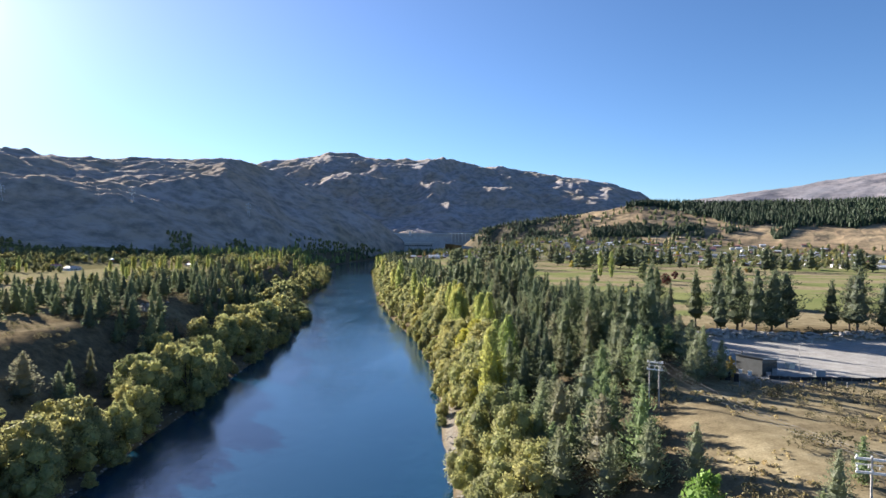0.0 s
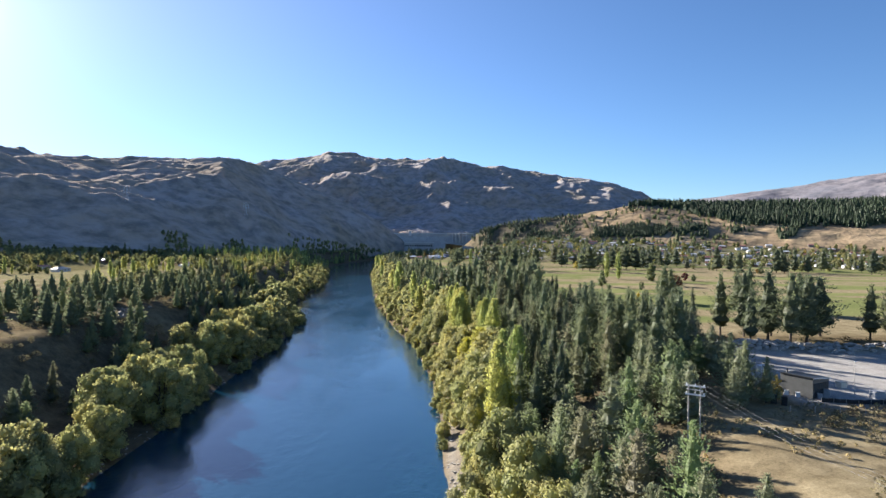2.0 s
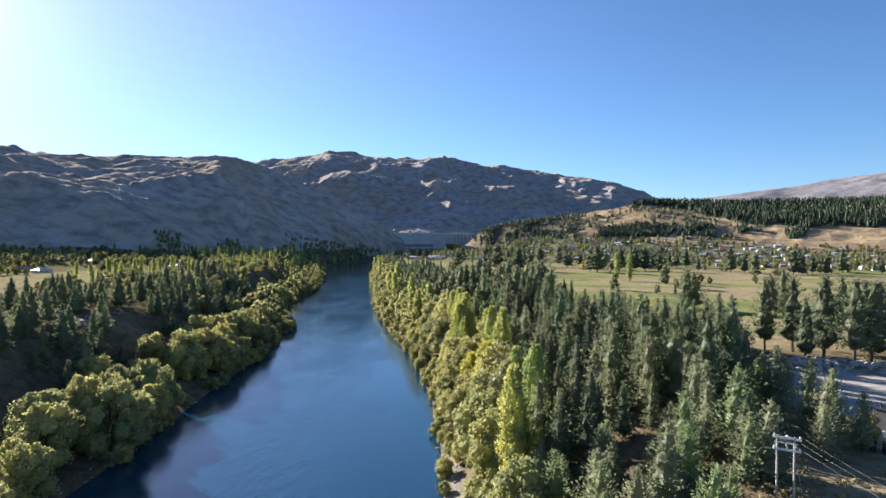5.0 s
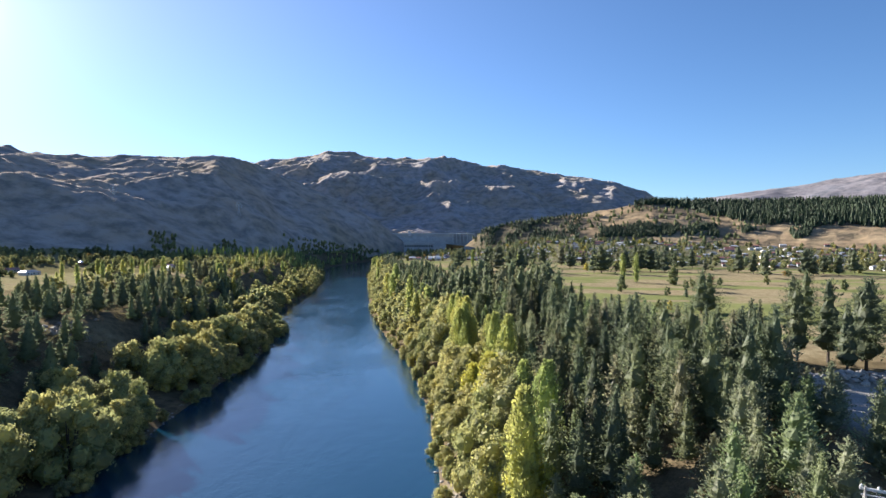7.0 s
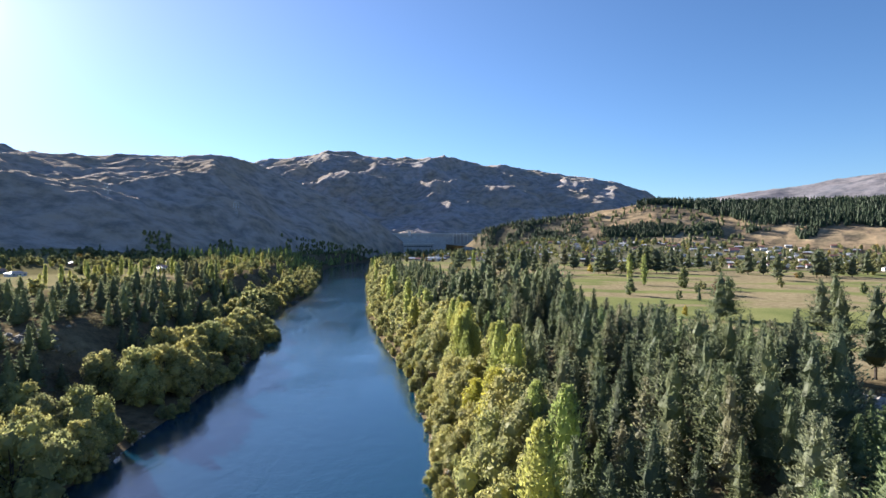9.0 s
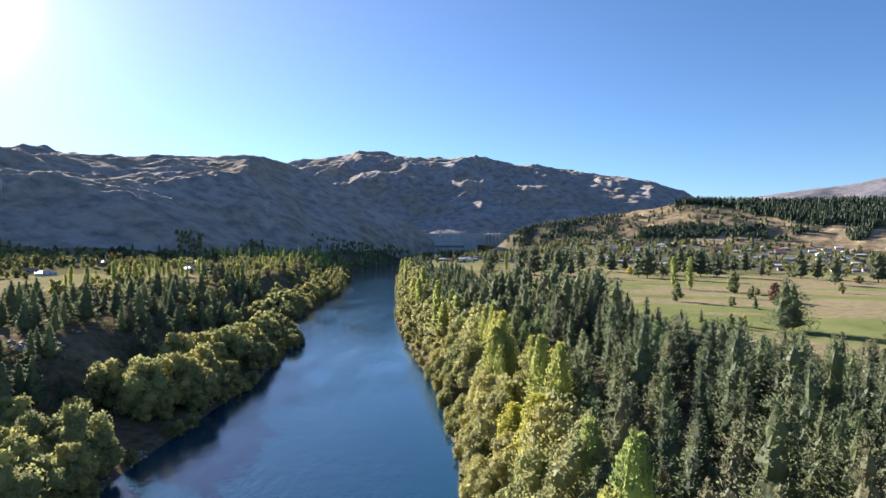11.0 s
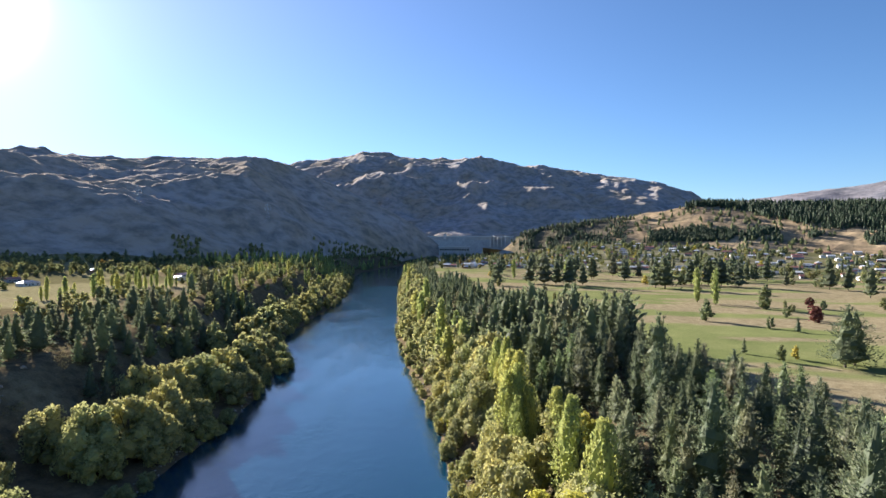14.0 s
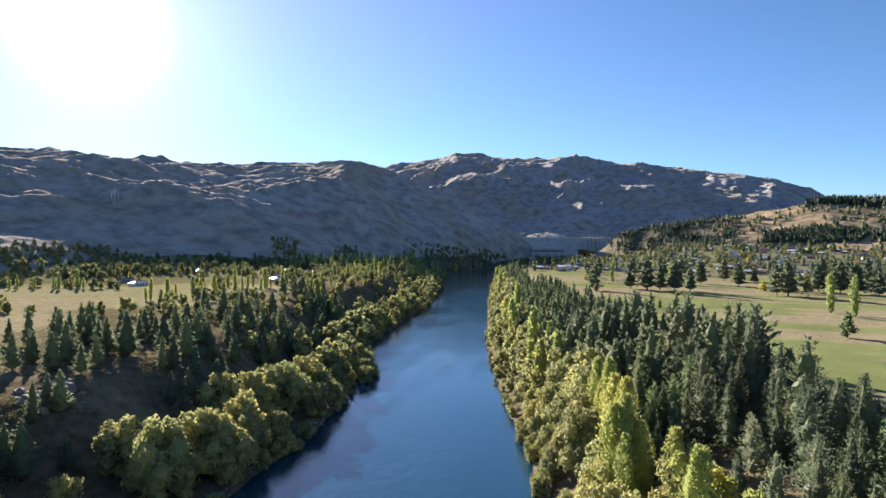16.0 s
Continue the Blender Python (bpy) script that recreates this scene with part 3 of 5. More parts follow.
def broadleaf(label, group, mat, h, r, lobes, leaves, seed, low=0.12, slim=1.0, size=0.6, upright=0.0, stems=1, name="willow_tree"):
    """A crown of uneven lobes on forking limbs. slim: how far the lobes gather round the stem."""
    rng = np.random.default_rng(seed)
    centres, radii = [], []
    for k in range(lobes):
        f = low + (1 - low) * (k + 0.6) / (lobes + 0.6)
        bulge = math.sin(math.pi * min(0.97, 0.16 + 0.84 * (f - low * 0.5))) ** 0.7
        turn = k * 2.4 + rng.uniform(-0.5, 0.5)
        off = r * bulge * rng.uniform(0.25, 0.72) * slim
        radius = r * bulge * rng.uniform(0.36, 0.58) + 0.25
        centres.append((math.cos(turn) * off, math.sin(turn) * off, min(f * h, h - radius * 0.8)))
        radii.append(radius)
    centres, radii = np.array(centres), np.array(radii)
    share = radii ** 2 / (radii ** 2).sum()
    pick = rng.choice(lobes, size=leaves, p=share)
    way = unit(rng, leaves)
    way[:, 2] = np.where(way[:, 2] < -0.5, -way[:, 2], way[:, 2])
    knobs = 0.82 + 0.3 * value_noise(way[:, 0] * 3.1 + pick * 7, way[:, 1] * 3.1 + way[:, 2] * 3.7, seed)
    depth = rng.uniform(0.55, 1.0, leaves) ** 0.6 * knobs
    stretch = np.array([1, 1, 1 + 0.9 * upright])
    pos = centres[pick] + way * (radii[pick] * depth)[:, None] * stretch
    pos[:, 2] = np.clip(pos[:, 2], 0.25, None)
    inside = np.ones(leaves, bool)
    for k in range(lobes):
        near = np.linalg.norm((pos - centres[k]) / stretch, axis=1) < radii[k] * 0.62
        inside &= ~(near & (pick != k))
    pos, way = pos[inside], way[inside]
    count = len(pos)
    normals = way + rng.normal(size=(count, 3)) * 0.5
    along = np.cross(way, unit(rng, count)) * (1 - upright) + np.array([0, 0, 1.0]) * upright + np.array([0, 0, -0.35]) * (1 - upright) + rng.normal(size=(count, 3)) * 0.2
    verts, faces = cards(pos, along, normals, size * rng.uniform(0.7, 1.5, count), size * rng.uniform(0.45, 0.85, count), rng)
    if h > 3:
        verts, faces = joined(verts, faces, core_lobes(centres, radii, stretch, rng))
    bm = bmesh.new()
    if leaves < 500:
        trunk_mesh(bm, [(0, 0, -0.8), (0, 0, h * 0.5)], 0.022 * h, 0.012 * h, 5)
        stems = 0
    for s in range(stems):
        foot = Vector((rng.uniform(-0.4, 0.4), rng.uniform(-0.4, 0.4), 0)) * (stems > 1)
        fork = Vector((foot.x * 2, foot.y * 2, h * rng.uniform(0.22, 0.32)))
        trunk_mesh(bm, [foot - Vector((0, 0, 0.8)), fork], 0.022 * h, 0.016 * h, 6)
        for k in range(s, lobes, stems):
            mid = fork.lerp(Vector(centres[k]), 0.5) + Vector((0, 0, 0.05 * h))
            trunk_mesh(bm, [fork, mid, Vector(centres[k]) + Vector((0, 0, radii[k] * 0.4))], 0.010 * h, 0.002 * h + 0.015, 4)
    return make_tree(name, label, group, bm, (verts, faces), mat)


def columnar(label, group, mat, h, r, leaves, seed, size, name="poplar_tree"):
    """A poplar: many steep boughs gathered into a ragged spindle, dense inside."""
    rng = np.random.default_rng(seed)

    def girth(f):
        return r * np.sin(math.pi * np.clip(0.10 + 0.88 * np.asarray(f, float), 0, 1)) ** 0.62
    f, turn = 0.03 + 0.96 * rng.uniform(0, 1, leaves) ** 0.85, rng.uniform(0, 2 * math.pi, leaves)
    flutes = 0.55 + 0.75 * value_noise(np.cos(turn) * 3.0 + f * 2.5, np.sin(turn) * 3.0 + f * 6.5, seed)
    q = girth(f) * flutes * rng.uniform(0.7, 1.08, leaves)
    pos = np.stack([np.cos(turn) * q, np.sin(turn) * q, f * h], -1)
    way = np.stack([np.cos(turn), np.sin(turn), np.zeros(leaves)], -1)
    along = way * 0.35 + np.array([0, 0, 1.0]) + rng.normal(size=(leaves, 3)) * 0.35
    verts, faces = cards(pos, along, way + rng.normal(size=(leaves, 3)) * 0.5, size * rng.uniform(0.7, 1.5, leaves), size * rng.uniform(0.4, 0.75, leaves), rng)
    sides, levels = 8, np.linspace(0.03, 0.97, 11)
    core = [(math.cos(2 * math.pi * k / sides) * g, math.sin(2 * math.pi * k / sides) * g, v * h) for v in levels for k in range(sides) for g in [float(girth(v)) * rng.uniform(0.45, 0.75)]]
    skin = [(a * sides + k, a * sides + (k + 1) % sides, (a + 1) * sides + (k + 1) % sides, (a + 1) * sides + k) for a in range(10) for k in range(sides)]
    bm = bmesh.new()
    trunk_mesh(bm, [(0, 0, -0.8), (0.02 * h * rng.uniform(-0.2, 0.2), 0, h * 0.5), (0, 0, h * 0.95)], 0.018 * h, 0.03, 6)
    return make_tree(name, label, group, bm, joined(verts, faces, (core, skin)), mat)


FIR = "dark green conifer in the riverside plantation"
YOUNG = "young grey-green pine on the bank"
WIL = "yellow-green autumn willow at the water's edge"
POP = "tall columnar poplar with yellowing leaves"
GOLFPINE = "tall pine with bare lower trunk beside the golf course"
ROUND = "round-crowned dark leafy tree on the valley floor"
YEL = "bright yellow autumn tree"
KIND = {}


def near_mid(key, count, maker):
    for k in range(count):
        KIND.setdefault(key, []).append(maker(k))


near_mid("fir", 4, lambda k: conifer(FIR, "riverside conifers", NEEDLES, 20, 3.7 + 0.35 * k, 28, 9, 8, 100 + k, 0.04, -0.05, 0.82, 0.85, ragged=0.18, fill=0.55))
near_mid("fir_half", 3, lambda k: conifer(FIR, "riverside conifers", NEEDLES, 20, 4.2 + 0.4 * k, 18, 8, 6, 115 + k, 0.04, -0.05, 0.82, 1.3, ragged=0.2, fill=0.6))
near_mid("fir_mid", 3, lambda k: conifer(FIR, "riverside conifers", NEEDLES, 20, 4.0 + 0.4 * k, 11, 6, 4, 110 + k, 0.04, -0.05, 0.78, 2.1, ragged=0.2, fill=0.66))
near_mid("young", 4, lambda k: conifer(YOUNG, "young pines", YOUNG_NEEDLES, 12, 2.7 + 0.25 * k, 24, 8, 9, 120 + k, 0.03, 0.3, 0.74, 0.68, "pine_tree", 0.2, 0.55))
near_mid("big", 4, lambda k: conifer("broad dark green pine in the riverside plantation", "riverside pines", NEEDLES, 22, 4.7 + 0.5 * k, 19, 9, 16, 230 + k, 0.05, 0.2, 0.62, 0.74, "broad_pine_tree", 0.3, 0.5))
near_mid("pine", 4, lambda k: conifer(GOLFPINE, "golf course pines", NEEDLES, 21, 4.5 + 0.4 * k, 15, 8, 16, 130 + k, 0.14, 0.2, 0.56, 0.8, "tall_pine_tree", 0.3, 0.5))
near_mid("pine_mid", 3, lambda k: conifer(GOLFPINE, "golf course pines", NEEDLES, 21, 5.0 + 0.5 * k, 9, 6, 7, 140 + k, 0.08, 0.2, 0.5, 1.9, "tall_pine_tree", 0.3, 0.62))
near_mid("willow", 5, lambda k: broadleaf(WIL, "riverbank willows", WILLOW, 12, 5.2 + 0.3 * k, 18, 2500, 150 + k, 0.06, 1.05, 0.56, 0.0, 2))
near_mid("willow_half", 3, lambda k: broadleaf(WIL, "riverbank willows", WILLOW, 12, 5.2 + 0.3 * k, 15, 1300, 250 + k, 0.06, 1.05, 0.78, 0.0, 2))
near_mid("willow_mid", 4, lambda k: broadleaf(WIL, "riverbank willows", WILLOW, 12, 5.2 + 0.3 * k, 8, 280, 160 + k, 0.05, 1.0, 1.5))
near_mid("poplar", 3, lambda k: columnar(POP, "poplars", POPLAR, 24, 2.9 + 0.3 * k, 1900, 170 + k, 0.62))
near_mid("poplar_mid", 3, lambda k: columnar(POP, "poplars", POPLAR, 24, 2.9 + 0.35 * k, 260, 180 + k, 1.5))
near_mid("round", 4, lambda k: broadleaf(ROUND, "valley trees", BROAD, 10, 4.2 + 0.4 * k, 9, 190, 190 + k, 0.03, 0.8, 1.15, name="leafy_tree"))
near_mid("fresh", 1, lambda k: broadleaf("bright green leafy tree at the meadow's edge", "meadow trees", FRESH, 10, 3.8, 15, 1700, 280 + k, 0.08, 1.0, 0.5, name="green_tree"))
near_mid("gold", 2, lambda k: broadleaf("yellow autumn poplar on the river bank", "autumn trees", GOLD_LEAF, 14, 3.6 + 0.6 * k, 16, 2100, 260 + k, 0.06, 0.8, 0.55, 0.3, name="autumn_tree"))
near_mid("yellow", 2, lambda k: broadleaf(YEL, "autumn trees", AUTUMN, 9, 3.0 + 0.4 * k, 7, 170, 200 + k, 0.04, 0.9, 1.2, name="autumn_tree"))
near_mid("maroon", 1, lambda k: broadleaf("dark maroon leafy tree on the fairway", "fairway trees", MAROON, 9, 4.2, 7, 170, 290 + k, 0.04, 1.0, 1.2, name="maroon_tree"))
near_mid("shrub", 4, lambda k: broadleaf("low dry scrub bush on rough ground", "scrub bushes", SCRUB, 2.2, 1.5 + 0.2 * k, 5, 150, 210 + k, 0.1, 1.0, 0.36, name="scrub_bush"))
near_mid("tuft", 3, lambda k: broadleaf("dry grass tuft", "grass tufts", TUFT, 0.8, 0.6, 2, 16, 270 + k, 0.1, 1.0, 0.6, 0.6, name="grass_tuft"))
USED, STUFF = {}, {}
FULL = {"fir": 20, "big": 22, "young": 12, "pine": 21, "willow": 12, "poplar": 24, "round": 10, "yellow": 9, "gold": 14, "maroon": 9, "fresh": 10, "shrub": 2.2, "tuft": 0.8}


def heap(stuff, key, x, y, tall, wide=1.0, sink=0.0):
    """One of a crowd that nobody could count: its crown and stem go into the joined mesh of that name."""
    model = KIND[key][int(RNG.integers(len(KIND[key])))]
    s = tall / FULL[key.split("_")[0]]
    m = pose(x, y, float(land(x, y)) - sink, 0, 0, RNG.uniform(0, 360)) @ Matrix.Diagonal((s * wide, s * wide, s, 1))
    STUFF.setdefault(stuff, []).append((model, np.array(m), RNG.random()))


def flush(stuff, label, category):
    """Builds the joined mesh of a crowd."""
    verts, loops, sizes, slots, tones, mats, base = [], [], [], [], [], [], 0
    for model, m, tone in STUFF.pop(stuff):
        for ob in model.children:
            me = ob.data
            if me not in SHAPES:
                co, li, ls = np.empty(len(me.vertices) * 3), np.empty(len(me.loops), int), np.empty(len(me.polygons), int)
                me.vertices.foreach_get("co", co), me.loops.foreach_get("vertex_index", li), me.polygons.foreach_get("loop_total", ls)
                SHAPES[me] = co.reshape(-1, 3), li, ls
            co, li, ls = SHAPES[me]
            if me.materials[0] not in mats:
                mats.append(me.materials[0])
            verts.append(co @ m[:3, :3].T + m[:3, 3])
            loops.append(li + base), sizes.append(ls)
            slots.append(np.full(len(ls), mats.index(me.materials[0]))), tones.append(np.full(len(ls), tone))
            base += len(co)
    verts, loops, sizes, slots, tones = (np.concatenate(v) for v in (verts, loops, sizes, slots, tones))
    me = bpy.data.meshes.new(stuff)
    me.vertices.add(len(verts)), me.loops.add(len(loops)), me.polygons.add(len(sizes))
    me.vertices.foreach_set("co", verts.ravel())
    me.loops.foreach_set("vertex_index", loops.astype(np.int32))
    me.polygons.foreach_set("loop_start", (np.cumsum(sizes) - sizes).astype(np.int32))
    for mat in mats:
        me.materials.append(mat)
    me.polygons.foreach_set("material_index", slots.astype(np.int32))
    me.attributes.new("tone", "FLOAT", "FACE").data.foreach_set("value", tones.astype(np.float32))
    me.update(calc_edges=True)
    tagged(new(stuff, me), label, category, kind="stuff")


SHAPES = {}


def plant(key, x, y, tall, wide=1.0, sink=0.0):
    """One tree of a kind, of that height, on the land."""
    models = KIND[key]
    count = USED[key] = USED.get(key, -1) + 1
    model = models[int(RNG.integers(len(models)))] if count >= len(models) else models[count]
    s = tall / FULL[key.split("_")[0]]
    m = pose(x, y, float(land(x, y)) - sink, RNG.uniform(-2, 2), RNG.uniform(-2, 2), RNG.uniform(0, 360))
    ob = model if count < len(models) else copy_thing(model, m)
    ob.matrix_basis = m @ Matrix.Diagonal((s * wide, s * wide, s, 1))
    return ob


def spots(x0, x1, y0, y1, step, keep, jitter=0.42):
    """Jittered places over a rectangle that the test keeps."""
    out = []
    for y in np.arange(y0, y1, step):
        for x in np.arange(x0, x1, step):
            px, py = x + RNG.uniform(-jitter, jitter) * step, y + RNG.uniform(-jitter, jitter) * step
            if keep(px, py):
                out.append((px, py))
    return out


def grow(stuff, limit, key, x, y, tall, wide=1.0, sink=0.0):
    """A tree of its own near the flight line, one of a crowd beyond the limit."""
    if y < limit:
        return plant("willow_half" if key == "willow" and y > 255 else key, x, y, tall, wide, sink)
    heap(stuff, "fir_half" if stuff == "terrace_conifers" and y < 470 else "fir_mid" if key == "young" else key + "_mid", x, y, tall, wide, sink)


# right bank: willows and poplars by the water
for y in np.arange(122, 1180, 4.6):
    far = y > 420
    if far and RNG.random() < 0.3:
        continue
    for d0, d1, tall in ((-1.0, 3, (3.5, 6)), (3, 8, (6, 11)), (8, 15, (9, 18)), (14, 23, (12, 21))):
        if RNG.random() < (0.32 if not far else 0.4) or (d0 < 0 and y < 205 and RNG.random() < 0.75) or (d0 == 14 and y < 175):
            continue
        yy = y + RNG.uniform(-2.5, 2.5)
        x = float(right_edge(yy)) + RNG.uniform(d0, d1)
        if d0 == 14 and 255 < yy < 350 and RNG.random() < 0.7 or (d0 > 3 and RNG.random() < 0.12):
            grow("riverside_poplars", 380, "poplar", x, yy, RNG.uniform(19, 28), RNG.uniform(0.85, 1.15))
        else:
            grow("riverside_willows", 380, "willow", x, yy, RNG.uniform(*tall), RNG.uniform(0.75, 1.05), 0.4)


# right bank: the conifer plantation
def in_forest(x, y):
    d = x - float(right_edge(y))
    gap = fbm(x / 13, y / 13, 2, 55) < 0.30
    return d > (19 if y > 170 else 14) + 4 * math.sin(y / 17) and x < float(forest_edge(y)) + 4 * math.sin(y / 9) and not gap


for x, y in spots(20, 125, 105, 340, 6.7, in_forest, 0.5):
    edge = float(forest_edge(y)) - x
    pick = RNG.random()
    if y < 165 or edge < 8 and y < 215:
        by_pole = abs(x - 46) < 7 and 100 < y < 137
        if not by_pole or y < 126 and RNG.random() < 0.6:
            plant("young", x, y, RNG.uniform(6, 9.5) if by_pole else RNG.uniform(8, 16), RNG.uniform(1.0, 1.3))
    elif x > 52 and y > 215:
        plant("big" if pick < 0.45 else "young" if pick < 0.75 else "fir", x, y, RNG.uniform(9, 14) if y > 250 else RNG.uniform(11, 18), RNG.uniform(0.95, 1.25))
    elif pick < (0.5 if x - float(right_edge(y)) > 36 else 0.12):
        plant("big", x, y, RNG.uniform(15, 23) + 4 * (y > 270), RNG.uniform(0.8, 1.05))
    elif pick < 0.6:
        plant("young", x, y, RNG.uniform(10, 17), RNG.uniform(0.85, 1.1))
    else:
        plant("fir", x, y, RNG.uniform(11, 21), RNG.uniform(0.85, 1.2))
for x, y in spots(-120, 72, 340, 1150, 7.2, in_forest):
    grow("plantation_conifers", 0, "pine" if RNG.random() < 0.3 else "fir", x, y, RNG.uniform(10, 17) + 8 * (y < 410 and x < 56), RNG.uniform(0.9, 1.2))
# the row of tall pines between the yard and the golf course
for x, y in spots(92, 260, 215, 245, 10, lambda x, y: RNG.random() < 0.58):
    plant("pine", x, y, RNG.uniform(18, 26), RNG.uniform(1.05, 1.45))
# left bank: willows by the water
for y in np.arange(96, 1150, 5.4):
    far = y > 420
    for d0, d1, tall in ((-3.0, 2, (4, 7)), (2, 9, (7, 15)), (9, 18, (10, 20)), (18, 34, (7, 17)), (34, 64, (5, 11))):
        if d0 == 34 and y < 400 or d0 == 18 and y < 420 and RNG.random() < 0.55:
            continue
        if RNG.random() < (0.36 if not far else 0.45) or value_noise(y / 14, d0 * 1.7, 5) < 0.38:
            continue
        yy = y + RNG.uniform(-3, 3)
        x = float(left_edge(yy)) - RNG.uniform(d0, d1)
        grow("left_bank_willows", 390, "willow", x, yy, RNG.uniform(*tall), RNG.uniform(0.85, 1.15), 0.4)
for x, y, tall in ((13, 117, 11), (17, 111, 11), (10, 120, 9), (21, 118, 10), (15, 104, 9)):
    plant("willow", x, y, tall, 1.1, 0.3)
plant("willow", -90, 214, 20, 1.0, 0.3)
plant("willow", -97, 196, 18, 1.0, 0.3)
for x, y, tall in ((-101, 440, 11), (-106, 452, 12), (-98, 430, 10), (-104, 445, 9)):
    plant("willow_half", x, y, tall, 1.1, 0.3)
for x, y, tall in ((17, 171, 17), (13, 182, 12), (14, 232, 20), (10, 246, 16), (21, 262, 19), (5, 338, 15), (-13, 345, 5.0), (-10, 341, 4.5)):
    plant("gold", x, y, tall, 1.1, 0.3)


# left bank: conifers on the slope and the terrace
def on_slope(x, y):
    d = float(left_edge(y)) - x
    return 28 < d < 150 and fbm(x / 38, y / 38, 3, 91) > 0.42 + 0.05 * (d > 66) + 0.04 * (d > 95) + 0.10 * (y > 360) and not (y > 470 and x < -235)


for x, y in spots(-290, -100, 100, 600, 11.0, on_slope):
    grow("terrace_conifers", 225, "fir" if RNG.random() < 0.8 else "young", x, y, RNG.uniform(8, 17), RNG.uniform(1.15, 1.6))
# left terrace: shelter belts of poplars
for x0, y0, x1, y1, count in ((-470, 570, -400, 600, 7), (-300, 520, -240, 560, 8), (-250, 780, -215, 830, 12), (-205, 830, -190, 1000, 16), (-230, 1050, -235, 1250, 18),
                              (-265, 600, -215, 680, 8), (-190, 578, -172, 560, 8), (-335, 640, -248, 634, 15)):
    for n in range(count):
        f = (n + RNG.uniform(-0.3, 0.3)) / count
        plant("poplar_mid", x0 + (x1 - x0) * f + RNG.uniform(-6, 6), y0 + (y1 - y0) * f + RNG.uniform(-4, 4), RNG.uniform(9, 18), RNG.uniform(0.8, 1.25))


def left_plain(x, y):
    d = float(left_edge(y)) - x
    return d > 60 and fbm(x / 70, y / 40, 3, 101) > 0.49 - 0.11 * (y > 740) and not (465 < y < 590 and x < -262) and not (690 < y < 760 and -420 < x < -250) and math.hypot(x, y - 150) < 1120 and WEST.along(x, y)[1] < 0.03


for x, y in spots(-860, -180, 430, 1300, 15, left_plain):
    pick = RNG.random()
    key = "fir_mid" if pick < 0.08 else "willow_mid" if pick < 0.42 else "yellow" if pick < 0.45 else "poplar_mid" if pick < 0.48 else "round"
    heap("valley_trees", key, x, y, RNG.uniform(5, 11) if pick > 0.08 else RNG.uniform(9, 16), RNG.uniform(0.95, 1.4))


# golf course: belts of pines towards the town, lone trees on the fairways
def fairway_tree(x, y):
    return x > float(forest_edge(y)) + 30 and float(town_line(x)) - 320 < y < float(town_line(x)) and y > 560 and fbm(x / 60, y / 42, 3, 111) > 0.58


for x, y in spots(20, 640, 560, 1010, 17, fairway_tree):
    pick = RNG.random()
    plant("pine_mid" if pick < 0.6 else "round" if pick < 0.93 else "yellow", x, y, RNG.uniform(14, 26) if pick < 0.6 else RNG.uniform(5, 9), RNG.uniform(1.0, 1.4))
for x, y, tall in ((50, 714, 27), (62, 695, 30), (85, 698, 27), (18, 690, 22), (124, 793, 24), (152, 762, 22), (164, 669, 29), (158, 676, 25), (217, 711, 28), (226, 704, 26), (205, 722, 24),
                   (305, 672, 28), (318, 668, 22), (98, 700, 20), (74, 706, 23), (236, 690, 24)):
    plant("pine_mid", x, y, tall, RNG.uniform(1.15, 1.4))
for x, y, tall in ((152, 560, 24), (157, 541, 24), (92, 760, 24), (40, 800, 22)):
    plant("poplar_mid", x, y, tall, 1.0)
for x, y, tall in ((177, 516, 16), (120, 459, 12), (41, 593, 6), (54, 563, 6), (196, 530, 5), (214, 520, 6), (170, 476, 7), (141, 434, 6), (106, 353, 6), (185, 500, 5), (250, 520, 8), (275, 470, 8)):
    plant("round", x, y, tall, 0.85)
for x, y, tall in ((21, 461, 15), (99, 367, 6), (148, 423, 7), (30, 476, 12)):
    plant("fir_mid", x, y, tall, 1.1)
for x, y, tall in ((210, 527, 7), (174, 456, 9), (178, 462, 7)):
    plant("maroon", x, y, tall, 1.1)
plant("yellow", 113, 358, 5, 1.0)
for x, y, tall in ((123, 346, 21), (128, 349, 19), (150, 318, 20), (158, 322, 22), (170, 300, 20)):
    plant("big", x, y, tall, 1.35)


# town trees
def town_tree(x, y):
    return y > float(town_line(x)) - 15 and fbm(x / 70, y / 50, 3, 121) > 0.42 and EAST.along(x, y)[1] < 0.04


for x, y in spots(-90, 900, 600, 1500, 19, town_tree):
    pick = RNG.random()
    key = "fir_mid" if pick < 0.1 else "pine_mid" if pick < 0.18 else "poplar_mid" if pick < 0.2 else "yellow" if pick < 0.25 else "willow_mid" if pick < 0.35 else "round"
    heap("town_trees", key, x, y, RNG.uniform(5, 11) if pick > 0.18 else RNG.uniform(10, 17), RNG.uniform(0.9, 1.25))
# young trees on the near edge of the meadow
plant("fresh", 36, 80, 11.5, 0.85)
for x, y, tall in ((54, 80, 8), (61, 85, 7), (49, 75, 6), (44, 70, 7), (58, 72, 6), (42, 96, 10), (36, 100, 12), (30, 104, 11)):
    plant("young", x, y, tall, 1.1)
for x, y, tall in ((65, 149, 12), (68.5, 153, 13), (71.5, 150, 10), (67, 157, 14), (62, 145, 9)):
    plant("young", x, y, tall, 1.1)
plant("yellow", 75.5, 153, 5.5, 0.9)
